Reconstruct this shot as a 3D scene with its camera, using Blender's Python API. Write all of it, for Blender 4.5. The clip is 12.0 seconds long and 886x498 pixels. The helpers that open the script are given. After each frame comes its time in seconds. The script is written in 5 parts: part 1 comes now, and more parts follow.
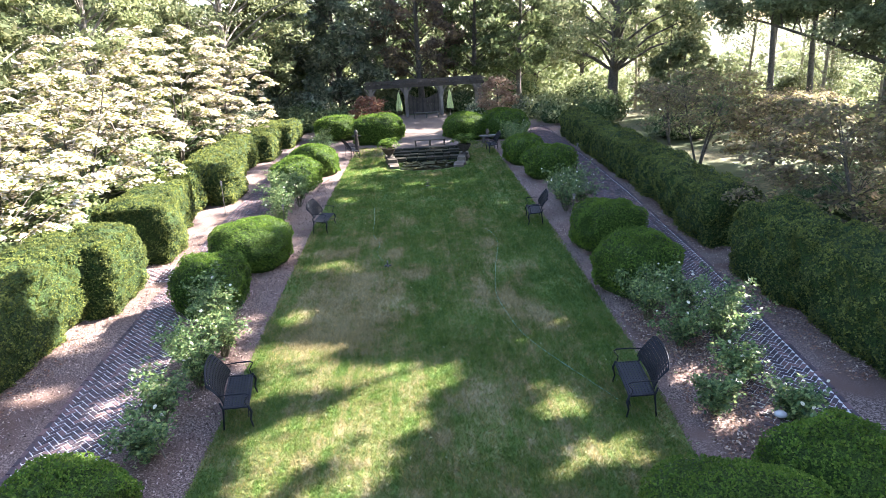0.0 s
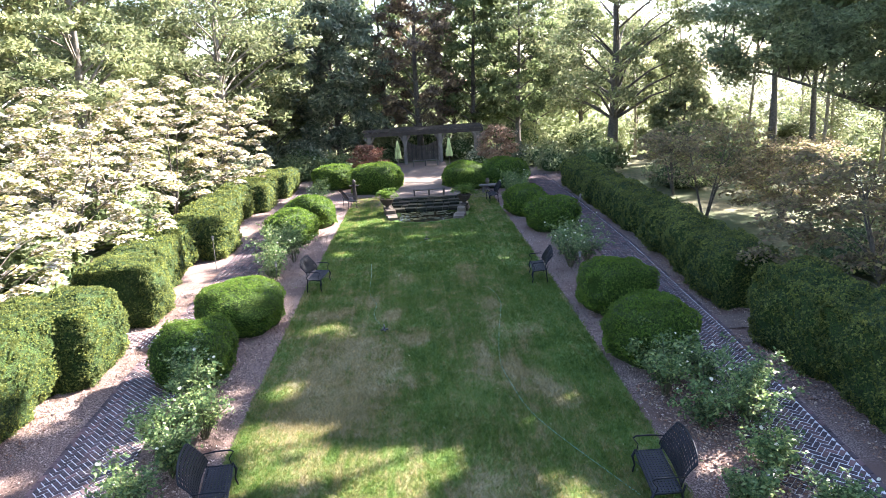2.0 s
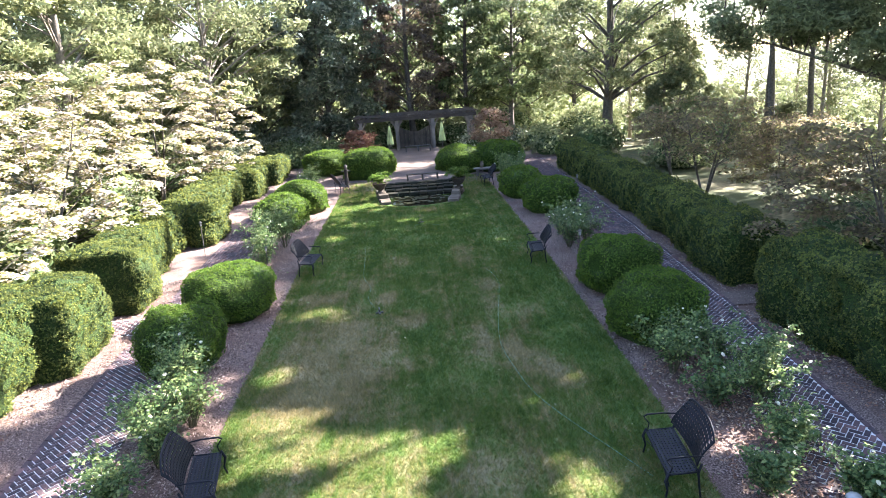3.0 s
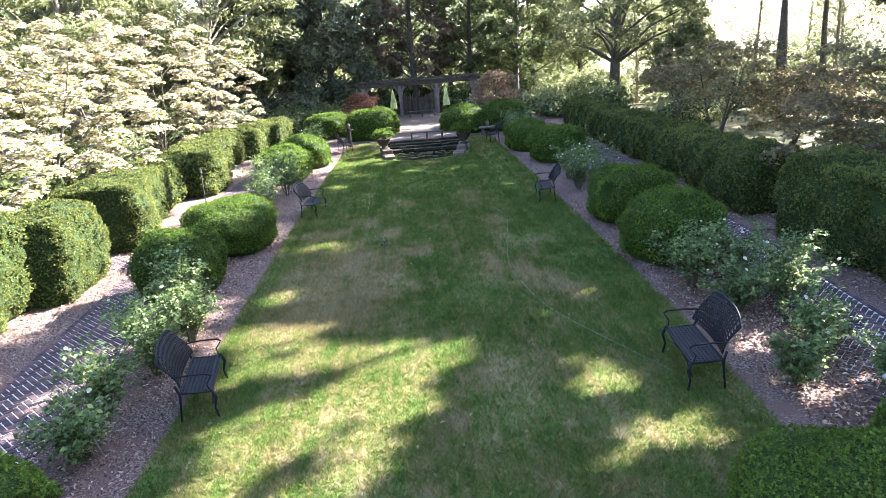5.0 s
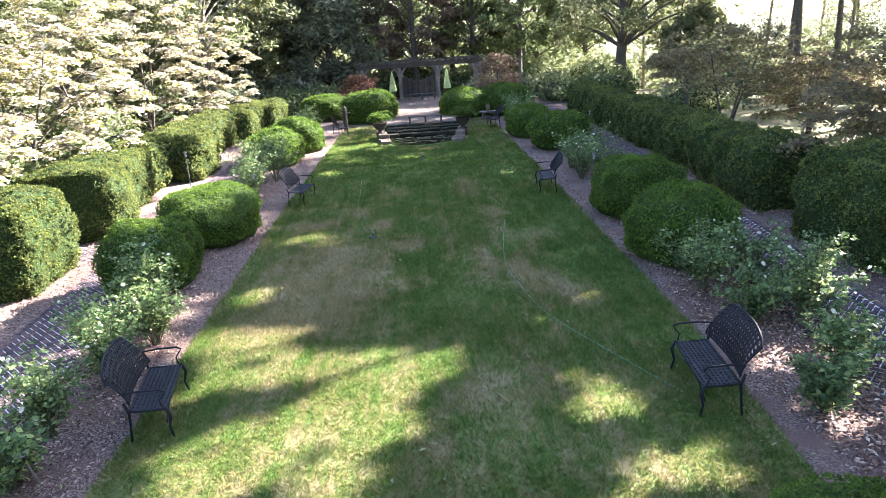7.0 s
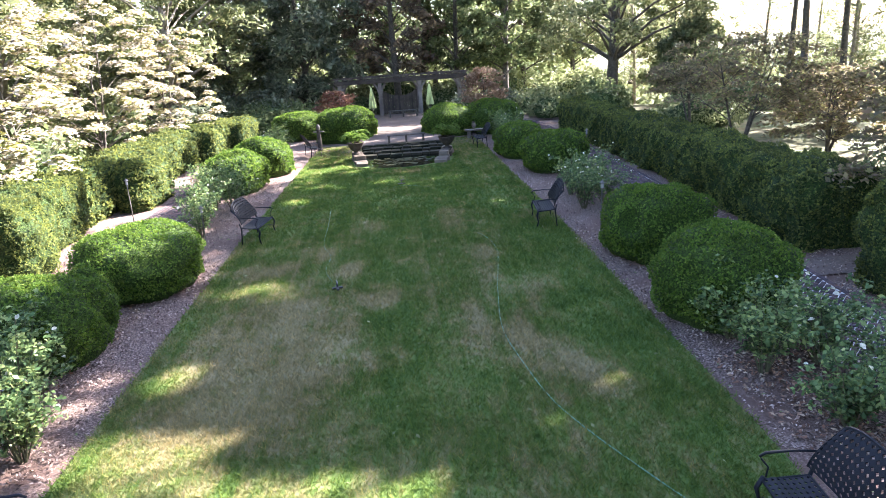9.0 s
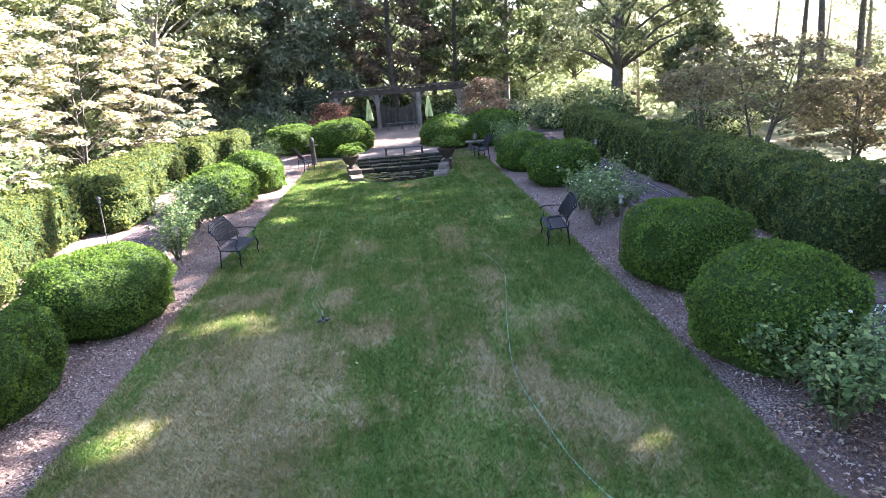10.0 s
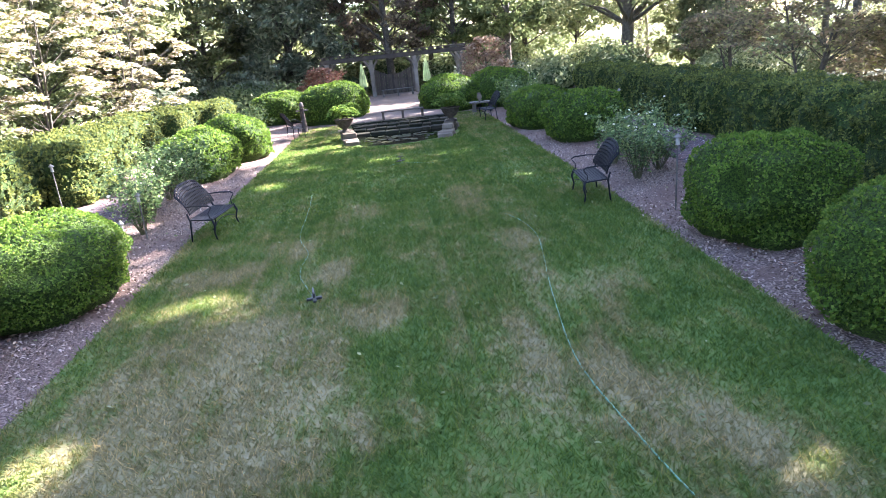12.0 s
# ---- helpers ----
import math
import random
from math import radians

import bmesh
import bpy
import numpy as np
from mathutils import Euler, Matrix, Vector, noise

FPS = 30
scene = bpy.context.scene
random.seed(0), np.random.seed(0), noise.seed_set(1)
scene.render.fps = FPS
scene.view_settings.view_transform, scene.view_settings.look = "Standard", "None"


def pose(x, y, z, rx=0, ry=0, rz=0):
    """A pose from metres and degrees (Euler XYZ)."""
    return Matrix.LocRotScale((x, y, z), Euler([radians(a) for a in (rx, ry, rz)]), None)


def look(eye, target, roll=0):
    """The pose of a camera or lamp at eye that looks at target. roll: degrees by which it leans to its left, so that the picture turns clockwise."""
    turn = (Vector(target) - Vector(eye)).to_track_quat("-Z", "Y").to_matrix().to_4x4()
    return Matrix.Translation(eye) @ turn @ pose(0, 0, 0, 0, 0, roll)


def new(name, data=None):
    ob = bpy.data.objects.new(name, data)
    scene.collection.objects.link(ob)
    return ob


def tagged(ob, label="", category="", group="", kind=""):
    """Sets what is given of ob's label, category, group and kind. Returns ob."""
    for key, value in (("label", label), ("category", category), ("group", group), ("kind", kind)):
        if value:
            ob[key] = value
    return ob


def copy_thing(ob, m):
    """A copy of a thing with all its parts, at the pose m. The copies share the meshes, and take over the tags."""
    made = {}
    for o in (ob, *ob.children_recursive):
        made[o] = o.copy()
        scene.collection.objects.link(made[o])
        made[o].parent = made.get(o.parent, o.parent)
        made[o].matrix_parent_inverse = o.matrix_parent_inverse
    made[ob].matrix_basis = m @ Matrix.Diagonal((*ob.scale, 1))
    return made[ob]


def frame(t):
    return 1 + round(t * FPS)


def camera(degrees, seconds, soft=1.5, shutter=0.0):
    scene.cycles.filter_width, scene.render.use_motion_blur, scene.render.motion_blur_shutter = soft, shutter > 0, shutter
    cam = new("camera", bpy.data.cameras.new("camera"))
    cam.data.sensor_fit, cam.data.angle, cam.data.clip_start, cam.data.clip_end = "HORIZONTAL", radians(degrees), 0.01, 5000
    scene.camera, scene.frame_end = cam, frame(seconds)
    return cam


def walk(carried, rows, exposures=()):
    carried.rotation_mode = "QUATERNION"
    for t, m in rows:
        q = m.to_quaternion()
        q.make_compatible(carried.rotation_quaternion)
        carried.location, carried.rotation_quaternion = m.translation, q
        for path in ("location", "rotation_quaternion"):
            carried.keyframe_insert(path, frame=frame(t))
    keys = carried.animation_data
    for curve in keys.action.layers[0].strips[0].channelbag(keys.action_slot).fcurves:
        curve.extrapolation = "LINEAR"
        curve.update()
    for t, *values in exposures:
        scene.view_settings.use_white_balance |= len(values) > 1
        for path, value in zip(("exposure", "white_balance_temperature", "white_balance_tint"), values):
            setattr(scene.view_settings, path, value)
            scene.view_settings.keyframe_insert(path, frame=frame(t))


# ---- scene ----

cam = camera(69.7, 12.0, soft=0.85)
# t, eye x y z, yaw, pitch, roll
ROWS = [
    (0.0, -0.473, -1.237, 6.015, -2.22, -18.53, -3.12),
    (0.5, -0.502, -1.197, 6.131, -0.97, -20.48, -3.49),
    (1.0, -0.461, -0.922, 6.214, -1.48, -18.18, -3.89),
    (1.5, -0.426, -0.557, 6.259, -1.99, -17.93, -3.28),
    (2.0, -0.422, -0.197, 6.241, -2.51, -14.78, -3.20),
    (2.5, -0.433, 0.113, 6.068, -2.92, -15.07, -4.01),
    (3.0, -0.474, 0.303, 5.823, -3.04, -15.69, -3.97),
    (3.2, -0.503, 0.326, 5.744, -2.77, -16.14, -4.57),
    (5.0, -0.628, 0.405, 4.373, -2.55, -16.93, -4.48),
    (5.5, -0.519, 0.320, 4.235, -2.48, -20.93, -4.10),
    (6.0, -0.463, 0.596, 4.334, -3.41, -16.94, -3.74),
    (6.5, -0.407, 0.913, 4.321, -2.81, -18.66, -3.45),
    (7.0, -0.362, 1.374, 4.310, -2.30, -18.40, -3.77),
    (7.2, -0.308, 1.644, 4.331, -2.38, -17.91, -3.99),
    (8.8, -0.122, 3.815, 4.141, -3.96, -17.13, -3.79),
    (9.0, -0.105, 4.111, 4.126, -3.76, -17.14, -3.85),
    (9.5, -0.044, 4.844, 4.063, -3.76, -16.62, -4.09),
    (10.0, 0.012, 5.575, 3.884, -3.78, -15.94, -4.33),
    (10.5, 0.032, 6.250, 3.607, -3.99, -15.43, -4.65),
    (11.0, 0.038, 6.855, 3.338, -5.17, -14.30, -0.98),
    (11.5, -0.094, 7.310, 3.114, -4.53, -16.01, -5.01),
    (12.0, -0.184, 7.724, 2.982, -3.76, -17.86, -6.01),
]


def aim(x, y, z, yaw, pitch, roll):
    a, p = radians(yaw), radians(pitch)
    way = Vector((-math.sin(a) * math.cos(p), math.cos(a) * math.cos(p), math.sin(p)))
    return look((x, y, z), Vector((x, y, z)) + way, roll)


walk(cam, [(t, aim(*row)) for t, *row in ROWS], exposures=[(0.0, 3.51, 6350, 17), (5.0, 3.58, 6350, 18), (5.5, 3.71, 6350, 18), (6.1, 3.58, 6350, 18), (9.0, 3.67, 6300, 20), (10.0, 3.89, 6250, 21), (11.0, 3.97, 6200, 22), (12.0, 4.08, 6200, 22)])

# ---- light ----
SUN_ELEVATION, SUN_AZIMUTH = radians(33), radians(62)      # azimuth from +y towards +x
world = bpy.data.worlds.new("sky")
scene.world = world
world.use_nodes = True
wn = world.node_tree.nodes
sky = wn.new("ShaderNodeTexSky")
sky.sky_type, sky.sun_disc = "NISHITA", False
sky.sun_elevation, sky.sun_rotation = SUN_ELEVATION, SUN_AZIMUTH
world.node_tree.links.new(sky.outputs[0], wn["Background"].inputs[0])
wn["Background"].inputs[1].default_value = 0.08
sun_data = bpy.data.lights.new("sun", "SUN")
sun_data.energy, sun_data.angle, sun_data.color = 5.0, radians(0.6), (1.0, 0.95, 0.86)
sun = new("sun", sun_data)
to_sun = Vector((math.sin(SUN_AZIMUTH) * math.cos(SUN_ELEVATION), math.cos(SUN_AZIMUTH) * math.cos(SUN_ELEVATION), math.sin(SUN_ELEVATION)))
sun.matrix_world = look(to_sun * 60, (0, 0, 0))


# ---- materials ----
def material(name, rough=0.7, metal=0.0):
    m = bpy.data.materials.new(name)
    m.use_nodes = True
    b = m.node_tree.nodes["Principled BSDF"]
    b.inputs["Roughness"].default_value, b.inputs["Metallic"].default_value = rough, metal
    return m, m.node_tree.nodes, m.node_tree.links, b


def ramp(nodes, stops):
    r = nodes.new("ShaderNodeValToRGB")
    e = r.color_ramp.elements
    while len(e) < len(stops):
        e.new(0.5)
    for k, (pos, col) in zip(e, stops):
        k.position, k.color = pos, (*col, 1)
    return r


def noise_tex(nodes, links, scale, detail=4.0, stretch=None, rough=0.55):
    n = nodes.new("ShaderNodeTexNoise")
    n.inputs["Scale"].default_value, n.inputs["Detail"].default_value, n.inputs["Roughness"].default_value = scale, detail, rough
    c = nodes.new("ShaderNodeNewGeometry")
    if stretch:
        mp = nodes.new("ShaderNodeMapping")
        mp.inputs["Scale"].default_value = stretch
        links.new(c.outputs["Position"], mp.inputs[0])
        links.new(mp.outputs[0], n.inputs["Vector"])
    else:
        links.new(c.outputs["Position"], n.inputs["Vector"])
    return n


def bump(nodes, links, b, height, strength, distance):
    k = nodes.new("ShaderNodeBump")
    k.inputs["Strength"].default_value, k.inputs["Distance"].default_value = strength, distance
    links.new(height, k.inputs["Height"])
    links.new(k.outputs[0], b.inputs["Normal"])


def mixed(nodes, links, fac, a, b):
    m = nodes.new("ShaderNodeMix")
    m.data_type = "RGBA"
    for sock, val in ((m.inputs[0], fac), (m.inputs[6], a), (m.inputs[7], b)):
        if isinstance(val, (int, float)):
            sock.default_value = val
        elif isinstance(val, tuple):
            sock.default_value = (*val, 1)
        else:
            links.new(val, sock)
    return m.outputs[2]


def leaf_material(name, stops, through_light=0.35, rough=0.5, patch=0.6, gloss=0.15):
    """Leaves: each island takes its own tone; light also passes through."""
    m, n, l, b = material(name, rough)
    b.inputs["Specular IOR Level"].default_value = gloss
    g = n.new("ShaderNodeNewGeometry")
    r = ramp(n, stops)
    l.new(g.outputs["Random Per Island"], r.inputs[0])
    big = noise_tex(n, l, patch, 2)
    dark = ramp(n, [(0.3, (0.62, 0.62, 0.62)), (0.7, (1.15, 1.12, 1.0))])
    l.new(big.outputs[0], dark.inputs[0])
    mul = n.new("ShaderNodeMix")
    mul.data_type, mul.blend_type = "RGBA", "MULTIPLY"
    mul.inputs[0].default_value = 1.0
    l.new(r.outputs[0], mul.inputs[6])
    l.new(dark.outputs[0], mul.inputs[7])
    l.new(mul.outputs[2], b.inputs["Base Color"])
    t = n.new("ShaderNodeBsdfTranslucent")
    l.new(mul.outputs[2], t.inputs[0])
    mx = n.new("ShaderNodeMixShader")
    mx.inputs[0].default_value = through_light
    l.new(b.outputs[0], mx.inputs[1])
    l.new(t.outputs[0], mx.inputs[2])
    l.new(mx.outputs[0], n["Material Output"].inputs[0])
    return m


def speckled(name, stops, scale, rough=0.9, bump_strength=0.5, bump_distance=0.01, big=None, detail=6.0):
    m, n, l, b = material(name, rough)
    t = noise_tex(n, l, scale, detail)
    r = ramp(n, stops)
    l.new(t.outputs[0], r.inputs[0])
    out = r.outputs[0]
    if big:
        t2 = noise_tex(n, l, big[0], 3)
        r2 = ramp(n, [(0.4, (0, 0, 0)), (0.65, (1, 1, 1))])
        l.new(t2.outputs[0], r2.inputs[0])
        out = mixed(n, l, r2.outputs[0], out, big[1])
    l.new(out, b.inputs["Base Color"])
    bump(n, l, b, t.outputs[0], bump_strength, bump_distance)
    return m


def varied(name, stops, rough=0.8, by_object=True, grain=60.0, metal=0.0, wear=0.3):
    """Pieces: each takes its own tone, with grain on top."""
    m, n, l, b = material(name, rough, metal)
    src = n.new("ShaderNodeObjectInfo").outputs["Random"] if by_object else n.new("ShaderNodeNewGeometry").outputs["Random Per Island"]
    r = ramp(n, stops)
    l.new(src, r.inputs[0])
    t = noise_tex(n, l, grain, 5)
    t2 = noise_tex(n, l, 2.3, 4)
    r2 = ramp(n, [(0.35, (1 - wear,) * 3), (0.7, (1 + wear,) * 3)])
    l.new(t2.outputs[0], r2.inputs[0])
    mul = n.new("ShaderNodeMix")
    mul.data_type, mul.blend_type = "RGBA", "MULTIPLY"
    mul.inputs[0].default_value = 1.0
    l.new(r.outputs[0], mul.inputs[6])
    l.new(r2.outputs[0], mul.inputs[7])
    l.new(mul.outputs[2], b.inputs["Base Color"])
    bump(n, l, b, t.outputs[0], 0.4, 0.004)
    return m


# dry places in the turf, with wide tints yellower near and greener far: x, y, half-widths, strength
DRY = [(-2.2, 13.0, 1.5, 3.2, 0.26), (-3.0, 16.9, 1.0, 0.6, 0.2), (-0.5, 14.9, 0.5, 0.8, 0.3), (-0.5, 12.4, 0.45, 0.5, 0.22), (0.88, 13.2, 0.4, 1.1, 0.22), (1.55, 12.7, 0.35, 0.7, 0.2), (1.95, 11.9, 0.7, 0.8, 0.2), (2.3, 11.1, 0.5, 0.5, 0.14),
       (1.2, 20.0, 0.45, 1.6, 0.2), (-0.95, 19.9, 0.5, 0.9, 0.18), (-2.0, 17.8, 0.5, 0.9, 0.2), (-1.2, 16.4, 0.35, 0.6, 0.22), (1.63, 16.9, 0.35, 0.6, 0.18), (2.4, 14.8, 0.6, 0.6, 0.18), (-0.4, 6.4, 3.4, 1.8, 0.03), (-1.6, 8.8, 2.4, 2.2, 0.03), (1.9, 6.6, 1.0, 0.7, 0.06), (0.0, 25.0, 5.0, 8.0, -0.09), (3.0, 15.0, 1.1, 6.0, -0.1), (-0.35, 13.5, 0.5, 4.5, -0.15), (-3.0, 11.0, 1.0, 0.8, 0.14), (0.8, 8.4, 0.9, 0.7, 0.16), (0.3, 27.5, 1.2, 0.6, 0.2)]


def lawn_material(name, blades):
    """Turf: green with straw-coloured dry patches and faint mowing bands along the lawn."""
    m, n, l, b = material(name, 0.8)
    b.inputs["Specular IOR Level"].default_value = 0.16
    dry = noise_tex(n, l, 1.7, 7, (1.0, 0.55, 1.0), 0.75)
    fleck = noise_tex(n, l, 3.6, 7, (1.0, 0.7, 1.0), 0.75)
    band = noise_tex(n, l, 1.0, 3, (3.2, 0.05, 1.0), 0.75)
    add = n.new("ShaderNodeMath")
    add.operation = "MULTIPLY_ADD"
    l.new(fleck.outputs[0], add.inputs[0])
    add.inputs[1].default_value = 0.7
    l.new(dry.outputs[0], add.inputs[2])
    add2 = n.new("ShaderNodeMath")
    add2.operation = "MULTIPLY_ADD"
    l.new(band.outputs[0], add2.inputs[0])
    add2.inputs[1].default_value = 0.55
    l.new(add.outputs[0], add2.inputs[2])
    tufts = noise_tex(n, l, 17.0, 5, (1.0, 0.55, 1.0), 0.7)
    add3 = n.new("ShaderNodeMath")
    add3.operation = "MULTIPLY_ADD"
    l.new(tufts.outputs[0], add3.inputs[0])
    add3.inputs[1].default_value = 0.45
    l.new(add2.outputs[0], add3.inputs[2])
    g0 = n.new("ShaderNodeNewGeometry")
    total = add3.outputs[0]
    for x, y, rx, ry, amount in DRY:
        mp = n.new("ShaderNodeMapping")
        mp.vector_type = "TEXTURE"
        mp.inputs["Location"].default_value, mp.inputs["Scale"].default_value = (x, y, 0), (rx, ry, 50)
        l.new(g0.outputs["Position"], mp.inputs[0])
        ln = n.new("ShaderNodeVectorMath")
        ln.operation = "LENGTH"
        l.new(mp.outputs[0], ln.inputs[0])
        mr = n.new("ShaderNodeMapRange")
        mr.interpolation_type = "SMOOTHSTEP"
        for sock, val in zip(mr.inputs[1:5], (0.35, 1.25, amount, 0.0)):
            sock.default_value = val
        l.new(ln.outputs["Value"], mr.inputs[0])
        ad = n.new("ShaderNodeMath")
        l.new(total, ad.inputs[0])
        l.new(mr.outputs[0], ad.inputs[1])
        total = ad.outputs[0]
    r = ramp(n, [(0.0, (0.046, 0.098, 0.022)), (0.34, (0.085, 0.137, 0.032)), (0.48, (0.145, 0.16, 0.06)), (0.64, (0.225, 0.2, 0.108)), (1.0, (0.29, 0.26, 0.158))])
    shift = n.new("ShaderNodeMath")
    shift.operation = "SUBTRACT"
    l.new(total, shift.inputs[0])
    shift.inputs[1].default_value = 0.945
    l.new(shift.outputs[0], r.inputs[0])
    out = r.outputs[0]
    if blades:
        g = n.new("ShaderNodeNewGeometry")
        tone = ramp(n, [(0.0, (0.78, 0.85, 0.75)), (0.7, (1.2, 1.15, 1.05)), (1.0, (1.9, 1.55, 1.3))])
        l.new(g.outputs["Random Per Island"], tone.inputs[0])
        mul = n.new("ShaderNodeMix")
        mul.data_type, mul.blend_type = "RGBA", "MULTIPLY"
        mul.inputs[0].default_value = 1.0
        l.new(out, mul.inputs[6])
        l.new(tone.outputs[0], mul.inputs[7])
        out = mul.outputs[2]
        t = n.new("ShaderNodeBsdfTranslucent")
        l.new(out, t.inputs[0])
        mx = n.new("ShaderNodeMixShader")
        mx.inputs[0].default_value = 0.5
        l.new(b.outputs[0], mx.inputs[1])
        l.new(t.outputs[0], mx.inputs[2])
        l.new(mx.outputs[0], n["Material Output"].inputs[0])
    else:
        bump(n, l, b, noise_tex(n, l, 90, 4).outputs[0], 0.6, 0.02)
    l.new(out, b.inputs["Base Color"])
    return m


M = {}
M["turf"] = lawn_material("turf", False)
M["blade"] = lawn_material("grass_blades", True)
M["litter"] = speckled("leaf_litter", [(0.3, (0.05, 0.045, 0.02)), (0.5, (0.11, 0.1, 0.04)), (0.7, (0.2, 0.16, 0.08))], 6.0, 0.95, 0.6, 0.03, (0.3, (0.06, 0.09, 0.025)))
M["mulch"] = speckled("bark_mulch", [(0.36, (0.022, 0.015, 0.013)), (0.5, (0.125, 0.083, 0.07)), (0.6, (0.3, 0.225, 0.195))], 36.0, 0.95, 0.9, 0.02, (0.7, (0.115, 0.068, 0.053)))
M["chip"] = varied("bark_chips", [(0, (0.065, 0.04, 0.031)), (0.5, (0.21, 0.142, 0.115)), (1, (0.46, 0.36, 0.315))], 0.9, False)
M["russet"] = varied("dead_leaves", [(0, (0.12, 0.06, 0.04)), (0.5, (0.24, 0.12, 0.075)), (0.8, (0.36, 0.24, 0.16)), (1, (0.5, 0.4, 0.3))], 0.85, False)
M["mortar"] = speckled("pale_mortar", [(0.3, (0.52, 0.49, 0.48)), (0.7, (0.7, 0.66, 0.65))], 30.0, 0.95, 0.3, 0.004)
BRICK = [(0, (0.04, 0.028, 0.034)), (0.45, (0.065, 0.044, 0.05)), (0.8, (0.1, 0.06, 0.06)), (1, (0.15, 0.085, 0.08))]
M["brick"] = varied("brick_piece", BRICK, 0.85, True)
M["brick_far"] = varied("brick_joined", BRICK, 0.85, False)
M["box"] = leaf_material("boxwood_leaves", [(0, (0.066, 0.135, 0.022)), (0.6, (0.112, 0.195, 0.034)), (1, (0.205, 0.28, 0.052))], 0.42, 0.55, 2.0, 0.15)
M["hedge"] = leaf_material("hedge_leaves", [(0, (0.076, 0.11, 0.043)), (0.6, (0.14, 0.175, 0.055)), (1, (0.27, 0.29, 0.078))], 0.48, 0.6, 1.5, 0.15)
def shaded_leafy_core(name, dark, light, scale):
    """The dense inside of a clipped shrub: a mosaic of small leaves, coloured dark as shade between the tufts."""
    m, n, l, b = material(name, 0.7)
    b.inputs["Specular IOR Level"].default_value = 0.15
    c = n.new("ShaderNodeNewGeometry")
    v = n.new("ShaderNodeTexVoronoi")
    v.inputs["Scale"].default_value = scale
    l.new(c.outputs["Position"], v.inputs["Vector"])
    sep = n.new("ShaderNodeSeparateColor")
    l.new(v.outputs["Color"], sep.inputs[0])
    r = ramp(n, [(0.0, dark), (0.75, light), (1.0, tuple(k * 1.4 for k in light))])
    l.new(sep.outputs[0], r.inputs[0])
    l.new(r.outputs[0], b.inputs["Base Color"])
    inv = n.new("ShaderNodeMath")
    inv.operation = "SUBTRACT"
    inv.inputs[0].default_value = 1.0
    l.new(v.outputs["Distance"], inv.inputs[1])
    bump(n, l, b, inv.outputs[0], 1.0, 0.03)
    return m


# Both cores are darkened to paint the shade in gaps between leaf tufts.
M["box_core"] = shaded_leafy_core("boxwood_shaded_inside", (0.01, 0.022, 0.005), (0.05, 0.09, 0.014), 62.0)
M["hedge_core"] = shaded_leafy_core("hedge_shaded_inside", (0.009, 0.019, 0.006), (0.036, 0.064, 0.014), 46.0)
# Dark green filling of the loose shrubs, darker than their leaves.
M["inner"] = speckled("dark_green_core", [(0.3, (0.025, 0.045, 0.012)), (0.7, (0.05, 0.085, 0.02))], 20.0, 0.95)
M["rose"] = leaf_material("rose_leaves", [(0, (0.05, 0.1, 0.045)), (0.55, (0.15, 0.235, 0.095)), (0.9, (0.27, 0.35, 0.14)), (1, (0.38, 0.44, 0.17))], 0.42, 0.45, 2.0, 0.2)
M["petal"] = leaf_material("rose_petals", [(0, (0.75, 0.72, 0.62)), (1, (0.85, 0.84, 0.78))], 0.3, 0.6, 2.0)
M["stem"] = speckled("green_stems", [(0.3, (0.06, 0.06, 0.03)), (0.7, (0.1, 0.1, 0.05))], 20.0, 0.8)
M["bark"] = speckled("tree_bark", [(0.3, (0.04, 0.034, 0.028)), (0.7, (0.12, 0.105, 0.088))], 9.0, 0.95, 0.8, 0.03)
M["pale_bark"] = speckled("pale_bark", [(0.3, (0.12, 0.1, 0.085)), (0.7, (0.27, 0.24, 0.2))], 9.0, 0.95, 0.8, 0.03)
# Near-white stops paint sunstruck leaves, the dark ones leaves in shaded gaps.
M["dogwood_lit"] = leaf_material("sun_whitened_dogwood_leaves", [(0, (0.1, 0.12, 0.04)), (0.32, (0.34, 0.34, 0.11)), (0.5, (0.62, 0.55, 0.42)), (0.68, (0.79, 0.71, 0.66)), (1, (0.85, 0.81, 0.79))], 0.25, 0.45, 1.5, 0.35)
M["dogwood_red"] = leaf_material("dogwood_turning_leaves", [(0, (0.14, 0.13, 0.085)), (0.45, (0.24, 0.21, 0.135)), (0.75, (0.32, 0.235, 0.18)), (0.92, (0.36, 0.35, 0.17)), (1, (0.46, 0.48, 0.2))], 0.62, 0.5, 0.5)
M["oak"] = leaf_material("oak_leaves", [(0, (0.08, 0.115, 0.055)), (0.6, (0.15, 0.195, 0.095)), (1, (0.25, 0.285, 0.14))], 0.5, 0.5, 0.4)
# Oak leaves lightened in colour for crowns that stand in sun and haze.
M["oak_pale"] = leaf_material("lightened_oak_leaves", [(0, (0.11, 0.14, 0.07)), (0.6, (0.195, 0.225, 0.12)), (1, (0.31, 0.32, 0.18))], 0.5, 0.5, 0.4)
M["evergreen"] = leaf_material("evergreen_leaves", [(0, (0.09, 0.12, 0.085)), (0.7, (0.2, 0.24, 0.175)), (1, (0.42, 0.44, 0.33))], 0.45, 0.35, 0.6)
# Leaves of the low limbs, paled in colour for backlight and glare.
M["oak_haze"] = leaf_material("haze_paled_oak_leaves", [(0, (0.15, 0.19, 0.11)), (0.6, (0.25, 0.3, 0.17)), (1, (0.38, 0.42, 0.25))], 0.62, 0.5, 0.5)
